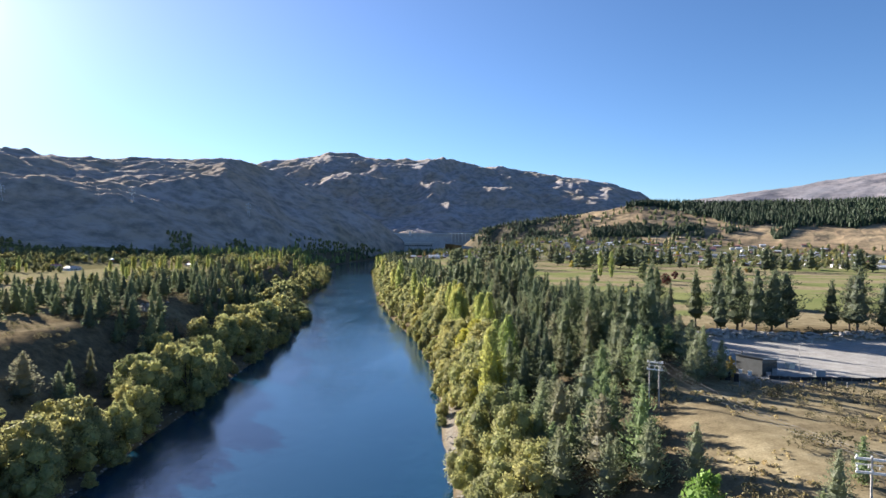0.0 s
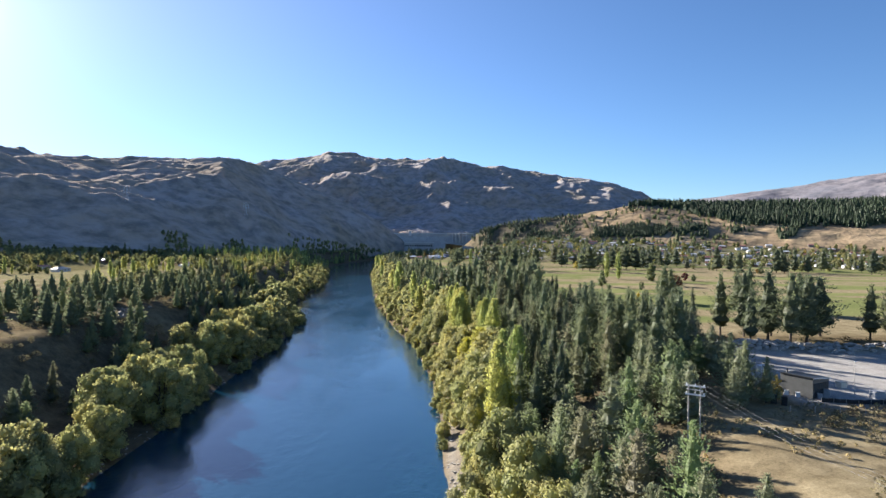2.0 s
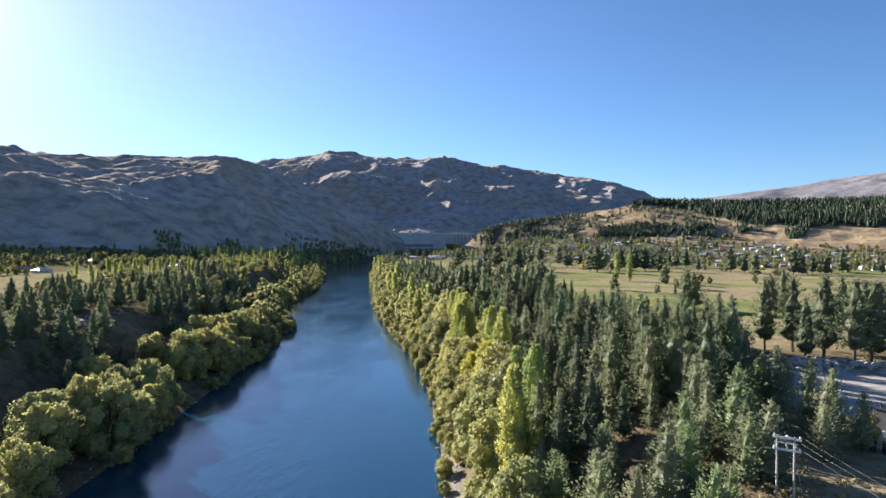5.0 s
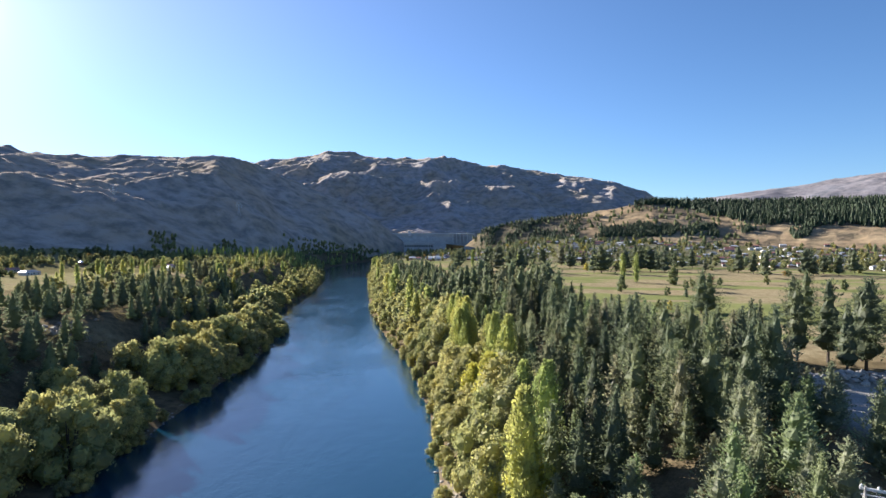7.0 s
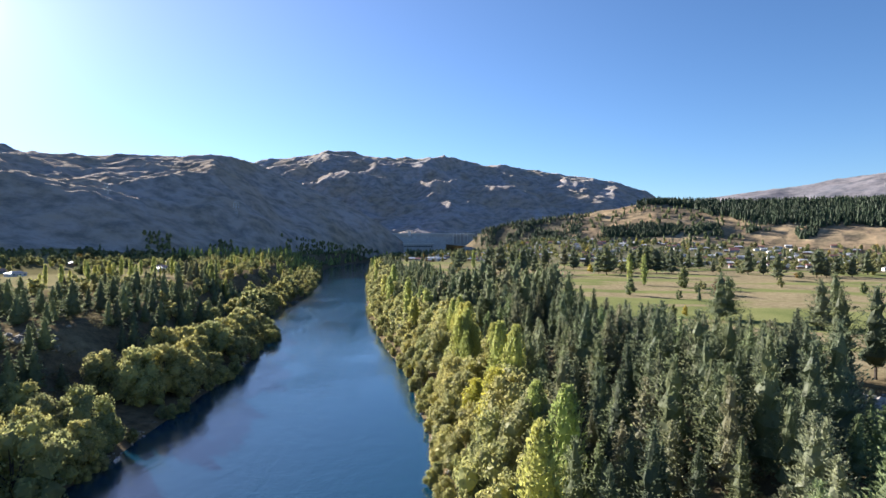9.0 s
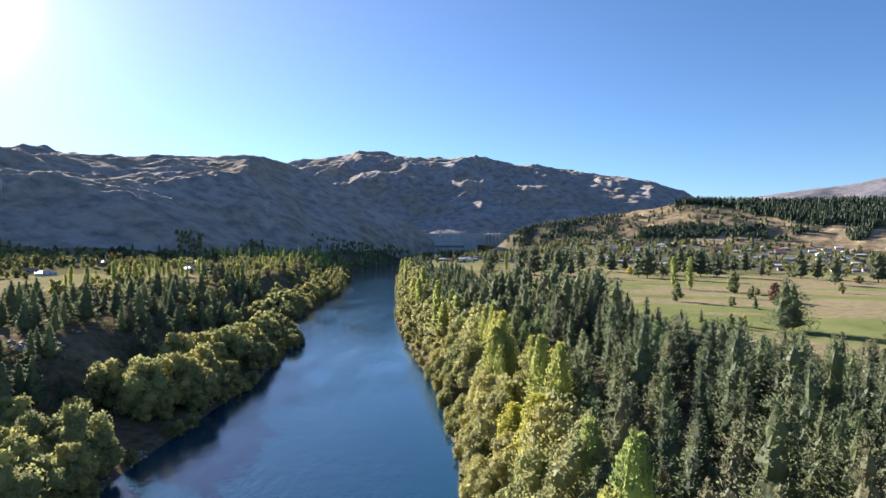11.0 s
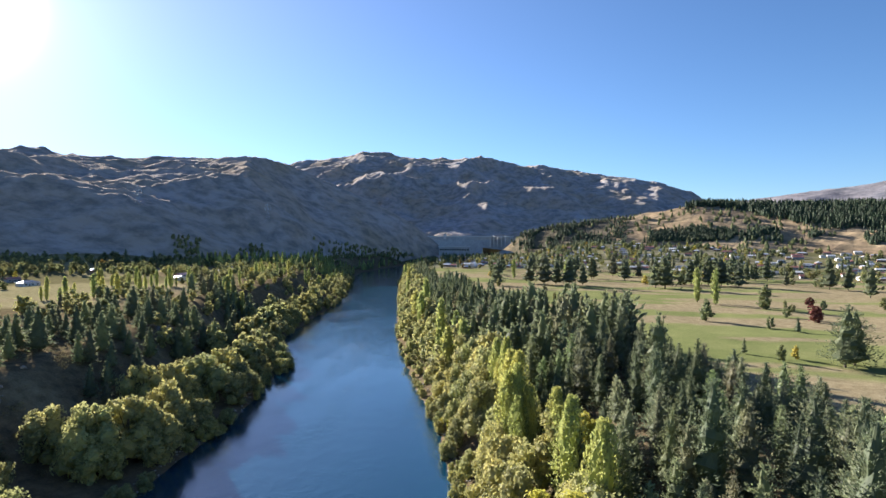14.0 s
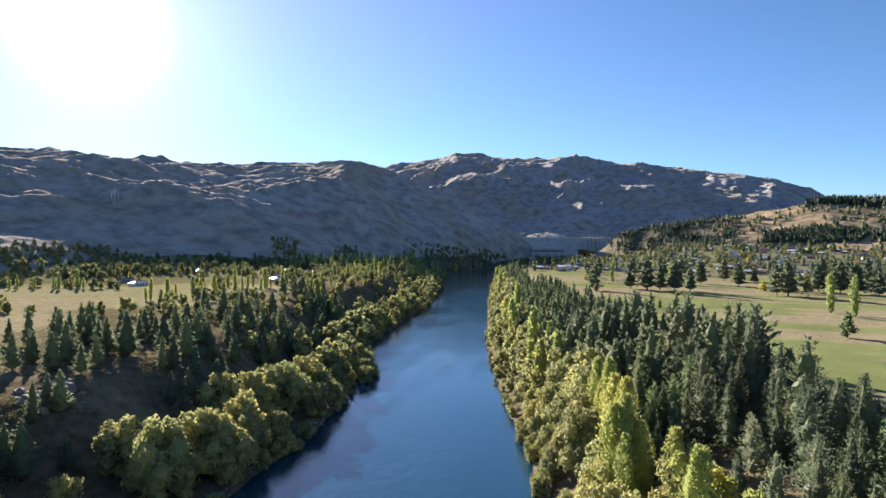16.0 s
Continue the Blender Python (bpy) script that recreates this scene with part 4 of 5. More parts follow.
# dry grass tufts on the meadow
for x, y in spots(34, 150, 58, 148, 2.1, lambda x, y: x > float(forest_edge(y)) - 6 and fbm(x / 9, y / 9, 3, 137) > 0.6, 0.6):
    heap("grass_tufts", "tuft", x, y, RNG.uniform(0.3, 0.7), RNG.uniform(1.0, 1.6), 0.05)
# scrub on the meadow, the yard's edge and the slopes
for x, y in spots(30, 200, 60, 232, 5.0, lambda x, y: x > float(forest_edge(y)) - 4 and not (YARD[0] + 4 < x and 150 < y < 204) and fbm(x / 16, y / 16, 3, 131) > (0.42 if 122 < y < 146 and x > 68 else 0.6 - 0.12 * (x < float(forest_edge(y)) + 10))):
    heap("scrub", "shrub", x, y, RNG.uniform(0.8, 2.6), RNG.uniform(1.0, 1.7), 0.1)
for x, y in spots(-190, -100, 110, 480, 6, lambda x, y: 22 < float(left_edge(y)) - x < 80 and fbm(x / 20, y / 20, 3, 141) > 0.48):
    heap("scrub", "shrub", x, y, RNG.uniform(0.9, 2.6), RNG.uniform(1.0, 1.6), 0.1)
for x, y in spots(20, 110, 105, 330, 5, lambda x, y: in_forest(x, y) and RNG.random() < 0.6):
    heap("undergrowth", "shrub", x, y, RNG.uniform(1.0, 2.8), RNG.uniform(1.0, 1.6), 0.1)
for stuff, label, category in (("riverside_poplars", "tall yellowing poplars farther along the river", "trees"), ("riverside_willows", "yellow-green willows lining the river bank", "trees"),
                               ("plantation_conifers", "dark conifers massed behind the riverside willows", "trees"), ("left_bank_willows", "olive and yellow willows along the shaded bank", "trees"),
                               ("terrace_conifers", "dark conifers on the terrace above the river", "trees"), ("valley_trees", "mixed orchard and shelter trees among the fields", "trees"),
                               ("town_trees", "garden trees between the houses of the town", "trees"), ("scrub", "dry brown scrub and briar on rough ground", "bushes"),
                               ("grass_tufts", "tufts of dry golden grass on the meadow", "grass"), ("undergrowth", "brown undergrowth beneath the plantation trees", "bushes")):
    flush(stuff, label, category)


# far woods, one mesh each
def woods(name, label, places, tall, wide, mat, conic=True, seed=1):
    rng = np.random.default_rng(seed)
    verts, faces = [], []
    for x, y in places:
        z, h, r = float(land(x, y)) - 0.6, rng.uniform(*tall), rng.uniform(*wide)
        for f0, f1, k in ((0.05, 0.5, 1.0), (0.35, 0.8, 0.72), (0.62, 1.0, 0.45)) if conic else ((0.05, 0.6, 0.9), (0.3, 0.85, 1.0), (0.6, 1.0, 0.7)):
            base = len(verts)
            for s in range(6):
                a, q = s * math.pi / 3 + rng.uniform(-0.3, 0.3), r * k * rng.uniform(0.7, 1.2)
                verts.append((x + math.cos(a) * q, y + math.sin(a) * q, z + h * (f0 + rng.uniform(0, 0.12))))
            verts.append((x + rng.uniform(-0.3, 0.3), y, z + h * f1))
            faces += [(base + s, base + (s + 1) % 6, base + 6) for s in range(6)]
    return tagged(mesh_object(name, verts, faces, mat), label, "woods", kind="stuff")


def polar(b, d):
    return HUB[0] - math.sin(radians(b)) * d, HUB[1] + math.cos(radians(b)) * d


def wood_places(count, b0, b1, v0, v1, hills, test, seed):
    rng = np.random.default_rng(seed)
    out = []
    for _ in range(count):
        b, v = rng.uniform(b0, b1), rng.uniform(v0, v1)
        x, y = polar(b, float(np.interp(b, hills.b, hills.foot)) * (1 - v) + float(np.interp(b, hills.b, hills.ridge)) * v)
        if test(x, y, b, v):
            out.append((x, y))
    return out


woods("hilltop_forest", "dense dark pine plantation along the hilltop", wood_places(8200, -60, -19.0, 0.28, 1.12, EAST,
      lambda x, y, b, v: v > 0.34 + 0.24 * (fbm(b / 2.0, 0.5, 3, 151) - 0.3) + 0.52 * smooth_step(-31, -20, b), 5), (15, 22), (2.7, 3.8), WOODS)
woods("hillside_wood", "dark pine block on the golden hillside", wood_places(1500, -26.5, -15.5, 0.16, 0.40, EAST,
      lambda x, y, b, v: abs(v - 0.28) < 0.09 + 0.06 * (fbm(b / 1.5, 0.3, 3, 161) - 0.5) and fbm(b / 1.2, v * 6, 2, 163) > 0.3, 6), (8, 13), (2.2, 3.4), WOODS)
woods("hillside_wood", "patch of dark pines on the dry hillside", wood_places(420, -34, -28.5, 0.16, 0.34, EAST,
      lambda x, y, b, v: fbm(b / 3, v * 4, 2, 171) > 0.40, 7), (9, 14), (2.0, 3.2), WOODS)
woods("hillside_wood", "dark scrub and pines on the shaded knoll", wood_places(1100, -14, -4.0, 0.05, 1.0, EAST,
      lambda x, y, b, v: fbm(b / 1.2, v * 3, 3, 181) > 0.44, 8), (7, 13), (2.0, 3.6), WOODS)
woods("mountain_foot_woods", "dark pines along the foot of the mountain", wood_places(1800, 6, 60, -0.06, 0.09, WEST,
      lambda x, y, b, v: fbm(b / 3, v * 12, 3, 191) > 0.40 + 1.6 * max(v, 0), 9), (5, 10), (2.5, 4.0), BROAD, False)


def far_flat(count, x0, x1, y0, y1, seed):
    rng = np.random.default_rng(seed)
    return [(x, y) for x, y in zip(rng.uniform(x0, x1, count), rng.uniform(y0, y1, count))
            if not (float(left_edge(y)) - 8 < x < float(right_edge(y)) + 8) and fbm(x / 60, y / 60, 3, seed) > 0.42 and WEST.along(x, y)[1] < 0.02]


woods("far_trees", "leafy trees crowding the far end of the valley", far_flat(1500, -560, 700, 1230, 1880, 11), (6, 13), (3.0, 5.5), BROAD, False, 3)
woods("far_poplars", "far yellow-green poplars along the river", far_flat(620, -400, -100, 960, 1560, 12), (13, 24), (2.0, 3.6), POPLAR, False, 4)


# models that serve the crowds only are taken away
for models in KIND.values():
    for model in models:
        if model.matrix_basis.translation.z < -100:
            for ob in (*model.children_recursive, model):
                bpy.data.objects.remove(ob)

# ---- dam ----
def build_dam():
    root = thing("dam", (-25, 1905, 20), "grey concrete hydro dam with spillway piers and powerhouse", "dam")
    bm = bmesh.new()
    prof = [(0, 0), (22, 0), (6, 46), (6, 55), (0, 55)]
    ends = [[bm.verts.new((sx, -y, z)) for y, z in prof] for sx in (-130, 130)]
    for a in range(5):
        bm.faces.new([ends[0][a], ends[0][(a + 1) % 5], ends[1][(a + 1) % 5], ends[1][a]])
    bm.faces.new(ends[0]), bm.faces.new(ends[1])
    bmesh.ops.recalc_face_normals(bm, faces=bm.faces)
    part("dam_wall", bm, CONCRETE, root)
    part("crest_parapet", box(bmesh.new(), (0, -6.6, 56), (262, 1.2, 2.4)), TRIM, root, "pale crest parapet")
    for n in range(5):
        bm = bmesh.new()
        box(bm, (62 + n * 11, -11, 42), (2.4, 14, 32))
        part("spillway_pier", bm, TRIM, root, "pale concrete spillway pier")
    for n in range(14):
        part("lamp_post", bar(bmesh.new(), (-120 + n * 17.5, -6, 57), (-120 + n * 17.5, -6, 64), 0.35, 0.2), TRIM, root)
    part("gantry_tower", box(bmesh.new(), (-72, -9, 56), (7, 8, 16)), TRIM, root, "pale intake gantry")
    house = part("powerhouse", box(bmesh.new(), (-42, -58, 13), (88, 26, 26), bevel=0.4), CONCRETE, root)
    part("powerhouse_roof", box(bmesh.new(), (-42, -58, 27), (92, 30, 2.0)), TRIM, house, "pale flat roof")
    for n in range(12):
        part("powerhouse_window", box(bmesh.new(), (-81 + n * 7.1, -71.1, 18), (4.4, 0.5, 5)), GLASS, house)


build_dam()


# ---- lattice towers on the mountain ----
def build_tower():
    root = thing("transmission_tower", (0, 0, -500), "steel lattice transmission tower with pale insulators on the mountainside", "pylon", "transmission towers")
    corners = [(-1, -1), (1, -1), (1, 1), (-1, 1)]
    levels = [(0, 3.6), (9, 2.6), (17, 1.7), (24, 1.2), (31, 1.0), (37, 0.5)]
    for cx, cy in corners:
        bm = bmesh.new()
        for (z0, w0), (z1, w1) in zip(levels, levels[1:]):
            bar(bm, (cx * w0, cy * w0, z0 - (1.5 if z0 == 0 else 0)), (cx * w1, cy * w1, z1), 0.22, 0.2, 4)
        part("tower_leg", bm, PALE_METAL, root)
    bm = bmesh.new()
    for (z0, w0), (z1, w1) in zip(levels, levels[1:]):
        for k in range(4):
            (ax, ay), (bx, by) = corners[k], corners[(k + 1) % 4]
            bar(bm, (ax * w0, ay * w0, z0), (bx * w1, by * w1, z1), 0.1, 0.1, 4)
            bar(bm, (bx * w0, by * w0, z0), (ax * w1, ay * w1, z1), 0.1, 0.1, 4)
    part("bracing", bm, PALE_METAL, root)
    for z, reach in ((22, 6.0), (27.5, 7.0), (33, 5.5)):
        bm = bmesh.new()
        bar(bm, (-reach, 0, z), (reach, 0, z), 0.2, 0.2, 4)
        bar(bm, (-reach, 0, z), (0, 0, z + 2), 0.14, 0.14, 4)
        bar(bm, (reach, 0, z), (0, 0, z + 2), 0.14, 0.14, 4)
        arm = part("cross_arm", bm, PALE_METAL, root)
        for sx in (-1, 1):
            part("insulator", bar(bmesh.new(), (sx * reach, 0, z), (sx * reach, 0, z - 3.2), 0.45, 0.45, 8), WHITE_PAINT, arm, "pale insulator string")
    return root


TOWER = build_tower()
for n, (b, d, turn) in enumerate(((41.0, 1130, 40), (30.9, 1130, 30), (20.0, 1270, 20))):
    x, y = polar(b, d)
    m = pose(x, y, float(land(x, y)), 0, 0, turn)
    (TOWER if n == 0 else copy_thing(TOWER, m)).matrix_basis = m @ Matrix.Diagonal((0.8, 0.8, 0.8, 1))


# ---- power poles and wires ----
def build_pole(at, turn, label, posts):
    root = thing("power_pole", at, label, "power pole", "power poles", turn)
    tall = 10.5
    for sx in posts:
        part("pole", bar(bmesh.new(), (sx, 0, -1), (sx, 0, tall), 0.17, 0.12, 8), WOOD_POLE, root)
    for z, off in ((tall - 0.35, 0.16), (tall - 1.9, -0.16)):
        arm = part("crossarm", box(bmesh.new(), (0.15, off, z), (3.5, 0.2, 0.28), bevel=0.02), WHITE_PAINT, root, "pale painted crossarm")
        for sx in (-1.4, 0.15, 1.7):
            bm = bar(bmesh.new(), (sx, off, z + 0.14), (sx, off, z + 0.5), 0.07, 0.05, 8)
            bar(bm, (sx, off, z + 0.26), (sx, off, z + 0.40), 0.14, 0.12, 8)
            part("insulator", bm, WHITE_PAINT, arm)
    arm = part("switch_arm", box(bmesh.new(), (0.0, 0.5, tall - 1.15), (2.9, 0.14, 0.16)), PALE_METAL, root)
    for sx in (-1.2, 0, 1.2):
        part("switch_fuse", bar(bmesh.new(), (sx, 0.55, tall - 1.1), (sx, 0.85, tall - 1.7), 0.07, 0.07, 6), WHITE_PAINT, arm)
    part("stay_wire", bar(bmesh.new(), (1.05, 0, tall - 2), (3.2, -4.6, -1.2), 0.025, 0.025, 5), WIRE, root)
    return root


def wire(a, b, sag):
    bm = bmesh.new()
    pts = [Vector(a).lerp(Vector(b), n / 14) - Vector((0, 0, sag * 4 * (n / 14) * (1 - n / 14))) for n in range(15)]
    for p, q in zip(pts, pts[1:]):
        bar(bm, p, q, 0.012, 0.012, 4)
    tagged(part("power_wire", bm, WIRE, None), "thin dark power line wire slung between poles", "wire", "power wires")


P1, P2 = (48.2, 132.3, float(height(48.2, 132.3))), (52.6, 72.0, float(height(52.6, 72.0)))
build_pole(P1, -33, "twin-pole power line structure with pale double crossarms", (-1.05, 1.05))
build_pole(P2, -20, "single wooden power pole with pale crossarms in the meadow", (0.1,))
for off in (-1.5, 0.1, 1.7):
    wire((P1[0] + off * 0.84, P1[1] - off * 0.54, P1[2] + 10.7), (P2[0] + off * 0.94, P2[1] - off * 0.34, P2[2] + 10.7), 1.6)


# ---- the yard with its shed ----
YZ = float(height(84, 158))


def build_shed():
    w, d, h = 6.6, 7.3, 4.5
    root = thing("shed", (84.6, 157.6, YZ), "dark grey clad utility shed with low-pitched steel roof", "shed", turn=30)
    rise = 0.6
    bm = bmesh.new()
    prof = [(-w / 2, -0.6), (w / 2, -0.6), (w / 2, h - rise), (-w / 2, h)]
    a = [bm.verts.new((x, -d / 2, z)) for x, z in prof]
    b = [bm.verts.new((x, d / 2, z)) for x, z in prof]
    bm.faces.new(a), bm.faces.new(b[::-1])
    for n in range(4):
        bm.faces.new([a[n], b[n], b[(n + 1) % 4], a[(n + 1) % 4]])
    bmesh.ops.recalc_face_normals(bm, faces=bm.faces)
    body = part("shed_wall", bm, CLADDING, root)
    bm = bmesh.new()
    for n in range(23):
        box(bm, (-w / 2 + 0.25 + n * (w - 0.5) / 22, -d / 2 - 0.03, h / 2 - 0.5), (0.1, 0.06, h - 1.4))
    part("cladding_rib", bm, CLADDING, body)
    bm = bmesh.new()
    prof = [(-w / 2 - 0.3, h + 0.05), (w / 2 + 0.3, h - rise - 0.02), (w / 2 + 0.3, h - rise + 0.18), (-w / 2 - 0.3, h + 0.25)]
    a = [bm.verts.new((x, -d / 2 - 0.3, z)) for x, z in prof]
    b = [bm.verts.new((x, d / 2 + 0.3, z)) for x, z in prof]
    bm.faces.new(a), bm.faces.new(b[::-1])
    for n in range(4):
        bm.faces.new([a[n], b[n], b[(n + 1) % 4], a[(n + 1) % 4]])
    bmesh.ops.recalc_face_normals(bm, faces=bm.faces)
    roof = part("shed_roof", bm, ROOF_STEEL, root)
    part("flue", bar(bmesh.new(), (-2.0, 2.8, h - 0.6), (-2.0, 2.8, h + 1.0), 0.16, 0.16, 8), ROOF_STEEL, roof)
    for x0, y0, z, sx, sy in ((0, -d / 2 - 0.33, h - rise / 2 + 0.12, w + 0.6, 0.08),):
        m = bmesh.new()
        box(m, (0, 0, 0), (sx, sy, 0.26))
        bmesh.ops.rotate(m, verts=m.verts, matrix=Matrix.Rotation(math.atan2(rise, w), 3, "Y"))
        bmesh.ops.translate(m, verts=m.verts, vec=(x0, y0, z))
        part("fascia", m, TRIM, roof, "pale fascia along the eaves")
    door = part("roller_door", box(bmesh.new(), (w / 2 + 0.04, 0.5, 1.6), (0.08, 3.6, 3.2)), CLADDING, root)
    for n in range(8):
        part("door_slat", box(bmesh.new(), (w / 2 + 0.09, 0.5, 0.3 + n * 0.4), (0.04, 3.5, 0.3)), CLADDING, door)


build_shed()


def crate(x, y, size, mat, label, name="equipment_box", turn=-26):
    root = thing(name, (x, y, float(height(x, y))), label, "box", turn=turn)
    sx, sy, sz = size
    body = part("box_body", box(bmesh.new(), (0, 0, sz / 2 - 0.1), (sx, sy, sz + 0.2), bevel=0.04), mat, root)
    part("box_lid", box(bmesh.new(), (0, 0, sz + 0.05), (sx + 0.1, sy + 0.1, 0.12), bevel=0.02), mat, body)
    return root


crate(80.0, 156.8, (0.9, 0.6, 0.9), WHITE_PAINT, "pale air-conditioning unit beside the shed wall", "heat_pump")
crate(81.3, 154.6, (0.9, 0.6, 0.9), WHITE_PAINT, "pale air-conditioning unit beside the shed wall", "heat_pump")
crate(85.3, 152.9, (1.1, 0.8, 1.1), WALLS[3], "grey equipment cabinet against the shed")
crate(87.6, 154.2, (1.2, 0.9, 1.7), WALLS[3], "tall grey equipment cabinet against the shed")
crate(86.5, 179.0, (1.9, 1.7, 1.7), WHITE_PAINT, "white storage cube on the gravel yard", "storage_cube", 5)
crate(96.5, 162.5, (1.7, 1.7, 1.3), WALLS[1], "pale crate on the gravel yard", turn=12)
crate(98.6, 153.5, (2.6, 1.8, 1.6), WALLS[3], "grey pump cabinet on the gravel yard", turn=5)
crate(75.0, 149.0, (1.1, 1.1, 1.8), BLACK_CLOTH, "black wheelie bin sized tank beside the track", "black_tank")
crate(73.4, 150.2, (1.1, 1.1, 1.8), BLACK_CLOTH, "black wheelie bin sized tank beside the track", "black_tank")


def build_lamp(x, y):
    root = thing("yard_lamp", (x, y, float(height(x, y))), "slim grey lamp post on the gravel yard", "lamp post")
    part("lamp_pole", bar(bmesh.new(), (0, 0, -0.5), (0, 0, 7.5), 0.1, 0.06, 8), WOOD_POLE, root)
    head = part("lamp_head", box(bmesh.new(), (0.3, 0, 7.5), (0.7, 0.25, 0.12), bevel=0.02), PALE_METAL, root)
    part("lens", box(bmesh.new(), (0.35, 0, 7.425), (0.45, 0.18, 0.03)), GLASS, head)


build_lamp(95.5, 156.5)


# black silt fence along the near side of the yard
def build_silt_fence():
    root = thing("silt_fence", (0, 0, 0), "black cloth silt fence sagging between wooden stakes", "fence")
    pts = [(84 + n * 2.4, 150.5 - 2.0 * math.sin(n / 5.0) - n * 0.10) for n in range(26)]
    for n, (a, b) in enumerate(zip(pts, pts[1:])):
        za, zb = float(height(*a)), float(height(*b))
        bm = bmesh.new()
        rows = []
        for off in (0.0, 0.04):
            rows.append([bm.verts.new(p) for p in ((a[0], a[1] + off, za - 0.3), (b[0], b[1] + off, zb - 0.3), (b[0], b[1] + off, zb + 1.0),
                                                    ((a[0] + b[0]) / 2, (a[1] + b[1]) / 2 + off, (za + zb) / 2 + 0.86), (a[0], a[1] + off, za + 1.0))])
        bm.faces.new(rows[0]), bm.faces.new(rows[1][::-1])
        for k in range(5):
            bm.faces.new([rows[0][k], rows[1][k], rows[1][(k + 1) % 5], rows[0][(k + 1) % 5]])
        bmesh.ops.recalc_face_normals(bm, faces=bm.faces)
        part("cloth_panel", bm, BLACK_CLOTH, root)
        part("stake", box(bmesh.new(), (a[0], a[1] - 0.06, za + 0.4), (0.06, 0.06, 1.5)), WOOD_POLE, root)


build_silt_fence()


def build_post_fence():
    root = thing("wire_fence", (0, 0, 0), "post and wire farm fence across dry grass", "fence")
    pts = [(73 + n * 5.0, 143.5 - n * 0.35) for n in range(14)]
    for x, y in pts:
        z = float(height(x, y))
        part("fence_post", bar(bmesh.new(), (x, y, z - 0.4), (x, y, z + 1.3), 0.09, 0.08, 6), WOOD_POLE, root)
    for up in (0.4, 0.8, 1.15):
        for (ax, ay), (bx, by) in zip(pts, pts[1:]):
            part("fence_wire", bar(bmesh.new(), (ax, ay, float(height(ax, ay)) + up), (bx, by, float(height(bx, by)) + up), 0.012, 0.012, 4), WIRE, root)


build_post_fence()


# ---- stones of the bank and the rubble mound behind the yard ----
def boulders(name, label, places, sizes, mat, seed):
    rng = np.random.default_rng(seed)
    bm = bmesh.new()
    bmesh.ops.create_icosphere(bm, subdivisions=1, radius=1.0)
    base_v = np.array([v.co[:] for v in bm.verts])
    base_f = np.array([[v.index for v in f.verts] for f in bm.faces])
    bm.free()
    verts, faces = [], []
    for n, (x, y) in enumerate(places):
        s = rng.uniform(*sizes)
        v = base_v * rng.uniform(0.7, 1.25, (len(base_v), 1)) * s * np.array([1.2, 1.0, 0.7]) * rng.uniform(0.8, 1.2, 3)
        verts.append(v + np.array([x, y, float(height(x, y)) + s * 0.2]))
        faces.append(base_f + n * len(base_v))
    return tagged(mesh_object(name, np.concatenate(verts), np.concatenate(faces), mat), label, "stones", kind="stuff")


RS = np.random.default_rng(77)
boulders("bank_stones", "grey river stones along the water's edge", [(float(right_edge(y)) + d, y) for y, d in zip(RS.uniform(130, 420, 520), RS.uniform(-0.8, 4.5, 520))], (0.15, 0.6), STONE, 1)
boulders("bank_stones", "scattered stones at the foot of the wooded bank", [(float(left_edge(y)) - d, y) for y, d in zip(RS.uniform(110, 420, 240), RS.uniform(-0.6, 2.5, 240))], (0.15, 0.5), STONE, 2)
boulders("rubble_mound", "grey broken rock heaped behind the gravel yard", [(x, y) for x, y in zip(RS.uniform(78, 190, 520), RS.normal(209, 2.0, 520))], (0.3, 1.1), STONE, 3)


boulders("schist_outcrop", "pale schist outcrop on the shaded slope", [(-146 + a, 301 + b) for a, b in zip(RS.normal(0, 3.5, 60), RS.normal(0, 6, 60))], (0.5, 1.6), SCHIST, 4)
boulders("schist_outcrop", "pale schist outcrop below the terrace lip", [(-124 + a, 382 + b) for a, b in zip(RS.normal(0, 4, 80), RS.normal(0, 9, 80))], (0.6, 2.0), SCHIST, 5)
boulders("schist_outcrop", "pale schist ledge along the terrace lip", [(-155 + a, 425 + b) for a, b in zip(RS.normal(0, 7, 60), RS.normal(0, 5, 60))], (0.5, 1.5), SCHIST, 6)


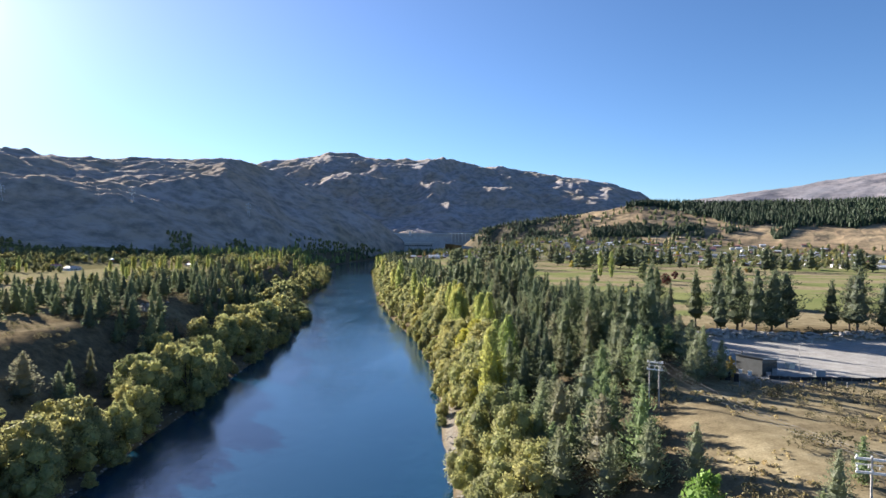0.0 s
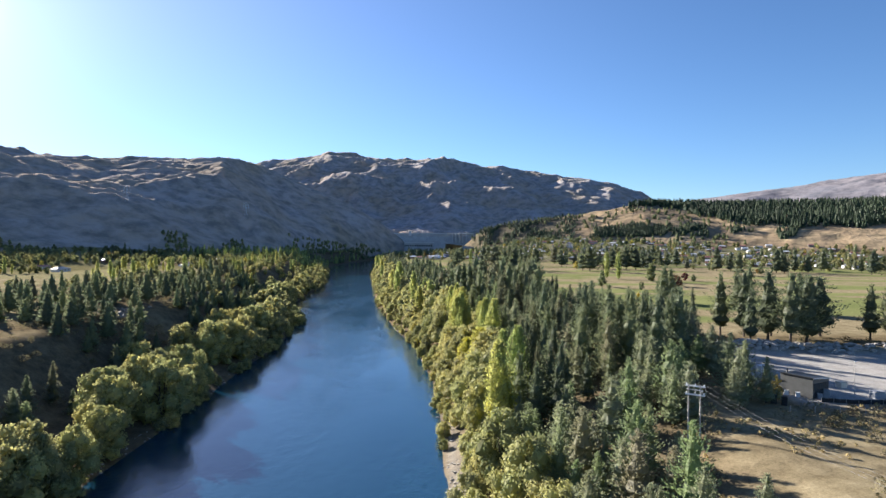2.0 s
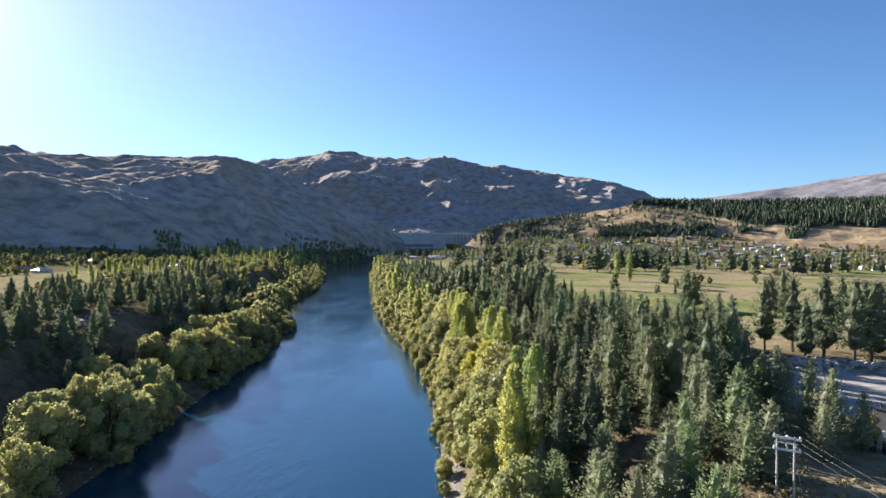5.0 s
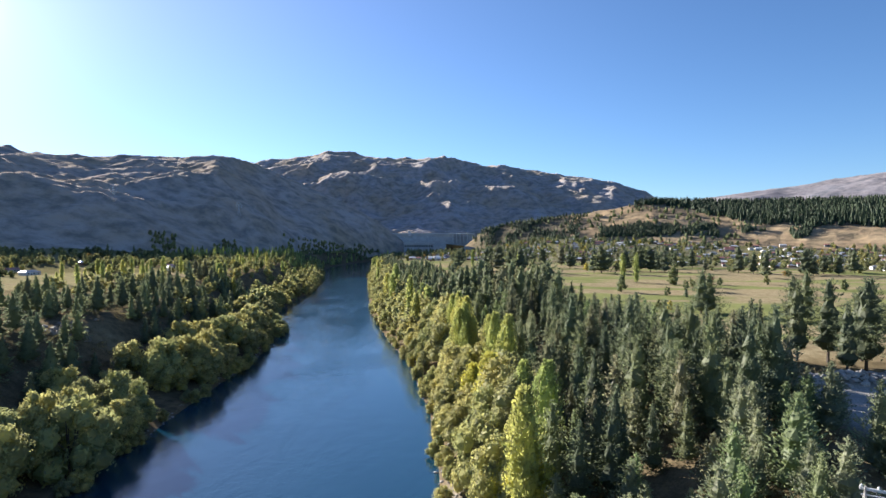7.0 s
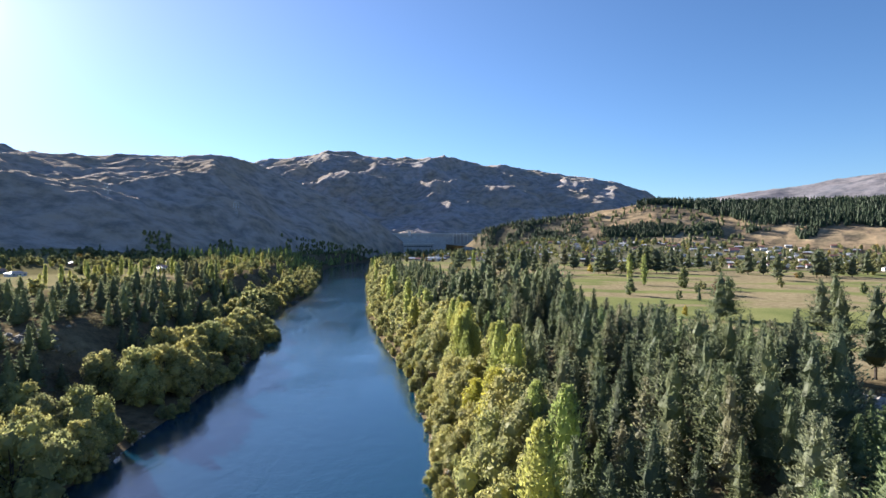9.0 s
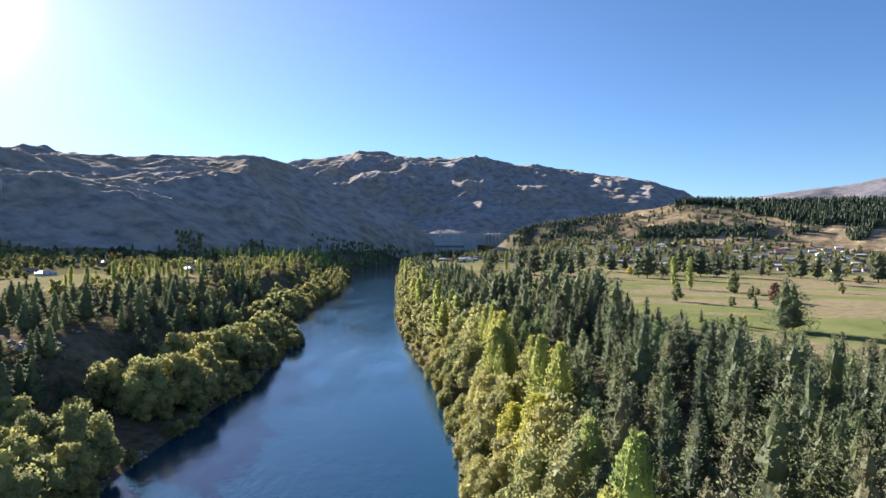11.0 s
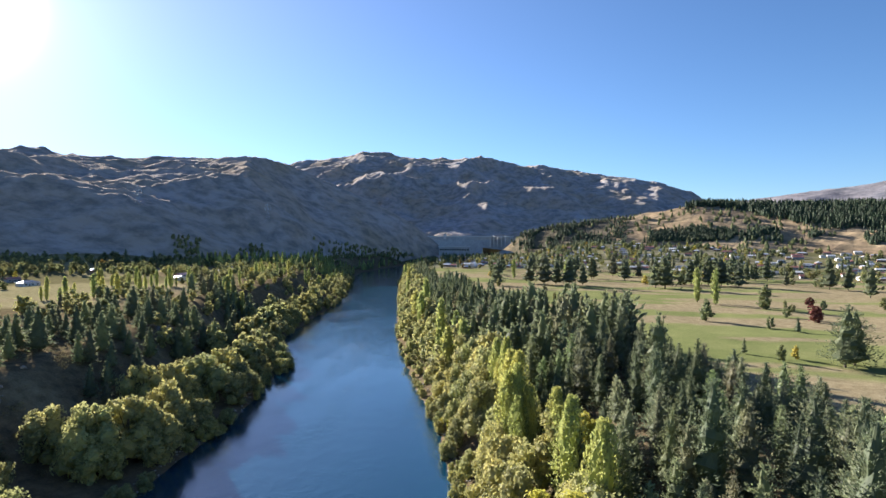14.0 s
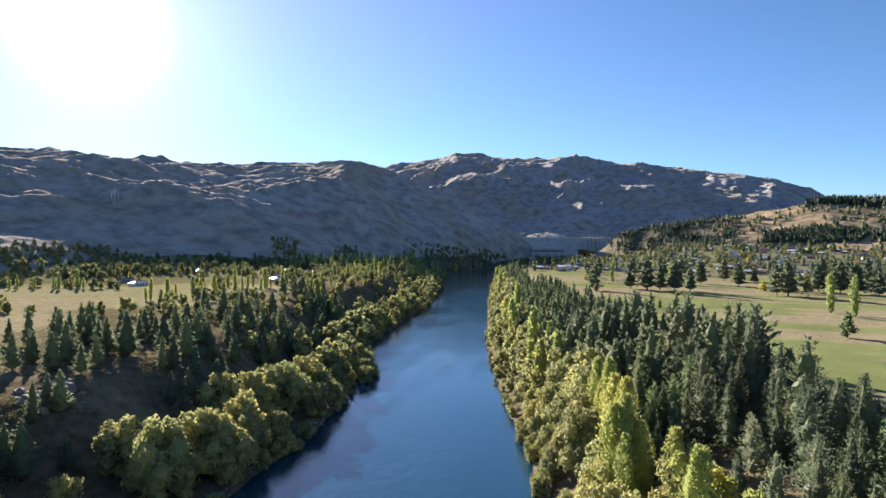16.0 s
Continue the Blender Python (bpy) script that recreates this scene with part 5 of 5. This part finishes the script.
# ---- houses ----
def build_house(n, wall, roof):
    w, d, h = (11, 8, 2.7) if n % 3 else (16, 9, 3.0)
    root = thing("house", (0, 0, -500), ("pale-walled", "cream-walled", "brick", "grey-walled")[n % 4] + " single-storey house with a " + ("white", "grey", "red", "silver")[(n * 3 + 1) % 4] + " metal roof", "house", "town houses")
    body = part("house_wall", box(bmesh.new(), (0, 0, h / 2 - 1.0), (w, d, h + 2.0)), wall, root)
    bm = bmesh.new()
    over, top = 0.5, h + 1.9
    a = [bm.verts.new(p) for p in ((-w / 2 - over, -d / 2 - over, h), (w / 2 + over, -d / 2 - over, h), (w / 2 + over, d / 2 + over, h), (-w / 2 - over, d / 2 + over, h))]
    hip = 0.0 if n % 2 else d / 2
    r = [bm.verts.new((-w / 2 - over + hip, 0, top)), bm.verts.new((w / 2 + over - hip, 0, top))]
    for f in ((a[0], a[1], r[1], r[0]), (a[2], a[3], r[0], r[1]), (a[1], a[2], r[1]), (a[3], a[0], r[0]), (a[3], a[2], a[1], a[0])):
        bm.faces.new(f)
    roof_ob = part("roof", bm, roof, root)
    if n % 2:
        part("chimney", box(bmesh.new(), (w * 0.2, 1.0, top - 0.2), (0.7, 0.7, 1.8)), WALLS[2], roof_ob)
    for x in (-w * 0.33, w * 0.05, w * 0.34):
        part("window", box(bmesh.new(), (x, -d / 2 - 0.04, 1.5), (1.8, 0.08, 1.2)), GLASS, body)
    part("house_door", box(bmesh.new(), (-w * 0.13, -d / 2 - 0.05, 1.0), (0.95, 0.1, 2.0)), CLADDING, body)
    return root


HOUSES = [build_house(n, WALLS[n % 4], ROOFS[(n * 3 + 1) % 4]) for n in range(8)]
HUSED = [0]


def place_house(x, y, turn):
    n = HUSED[0]
    HUSED[0] += 1
    model = HOUSES[n % 8]
    m = pose(x, y, float(land(x, y)) + 0.1, 0, 0, turn)
    (model if n < 8 else copy_thing(model, m)).matrix_basis = m


for x, y in spots(-60, 760, 640, 1400, 33, lambda x, y: y > float(town_line(x)) and RNG.random() < 0.68 and EAST.along(x, y)[1] < 0.05 and x - float(right_edge(y)) > 60):
    place_house(x, y, RNG.choice([-20, 70, -25, 160]) + RNG.uniform(-6, 6))
for x, y in spots(-620, -250, 640, 1120, 62, lambda x, y: RNG.random() < 0.5 and WEST.along(x, y)[1] < -0.08 and float(left_edge(y)) - x > 75):
    place_house(x, y, RNG.uniform(0, 180))
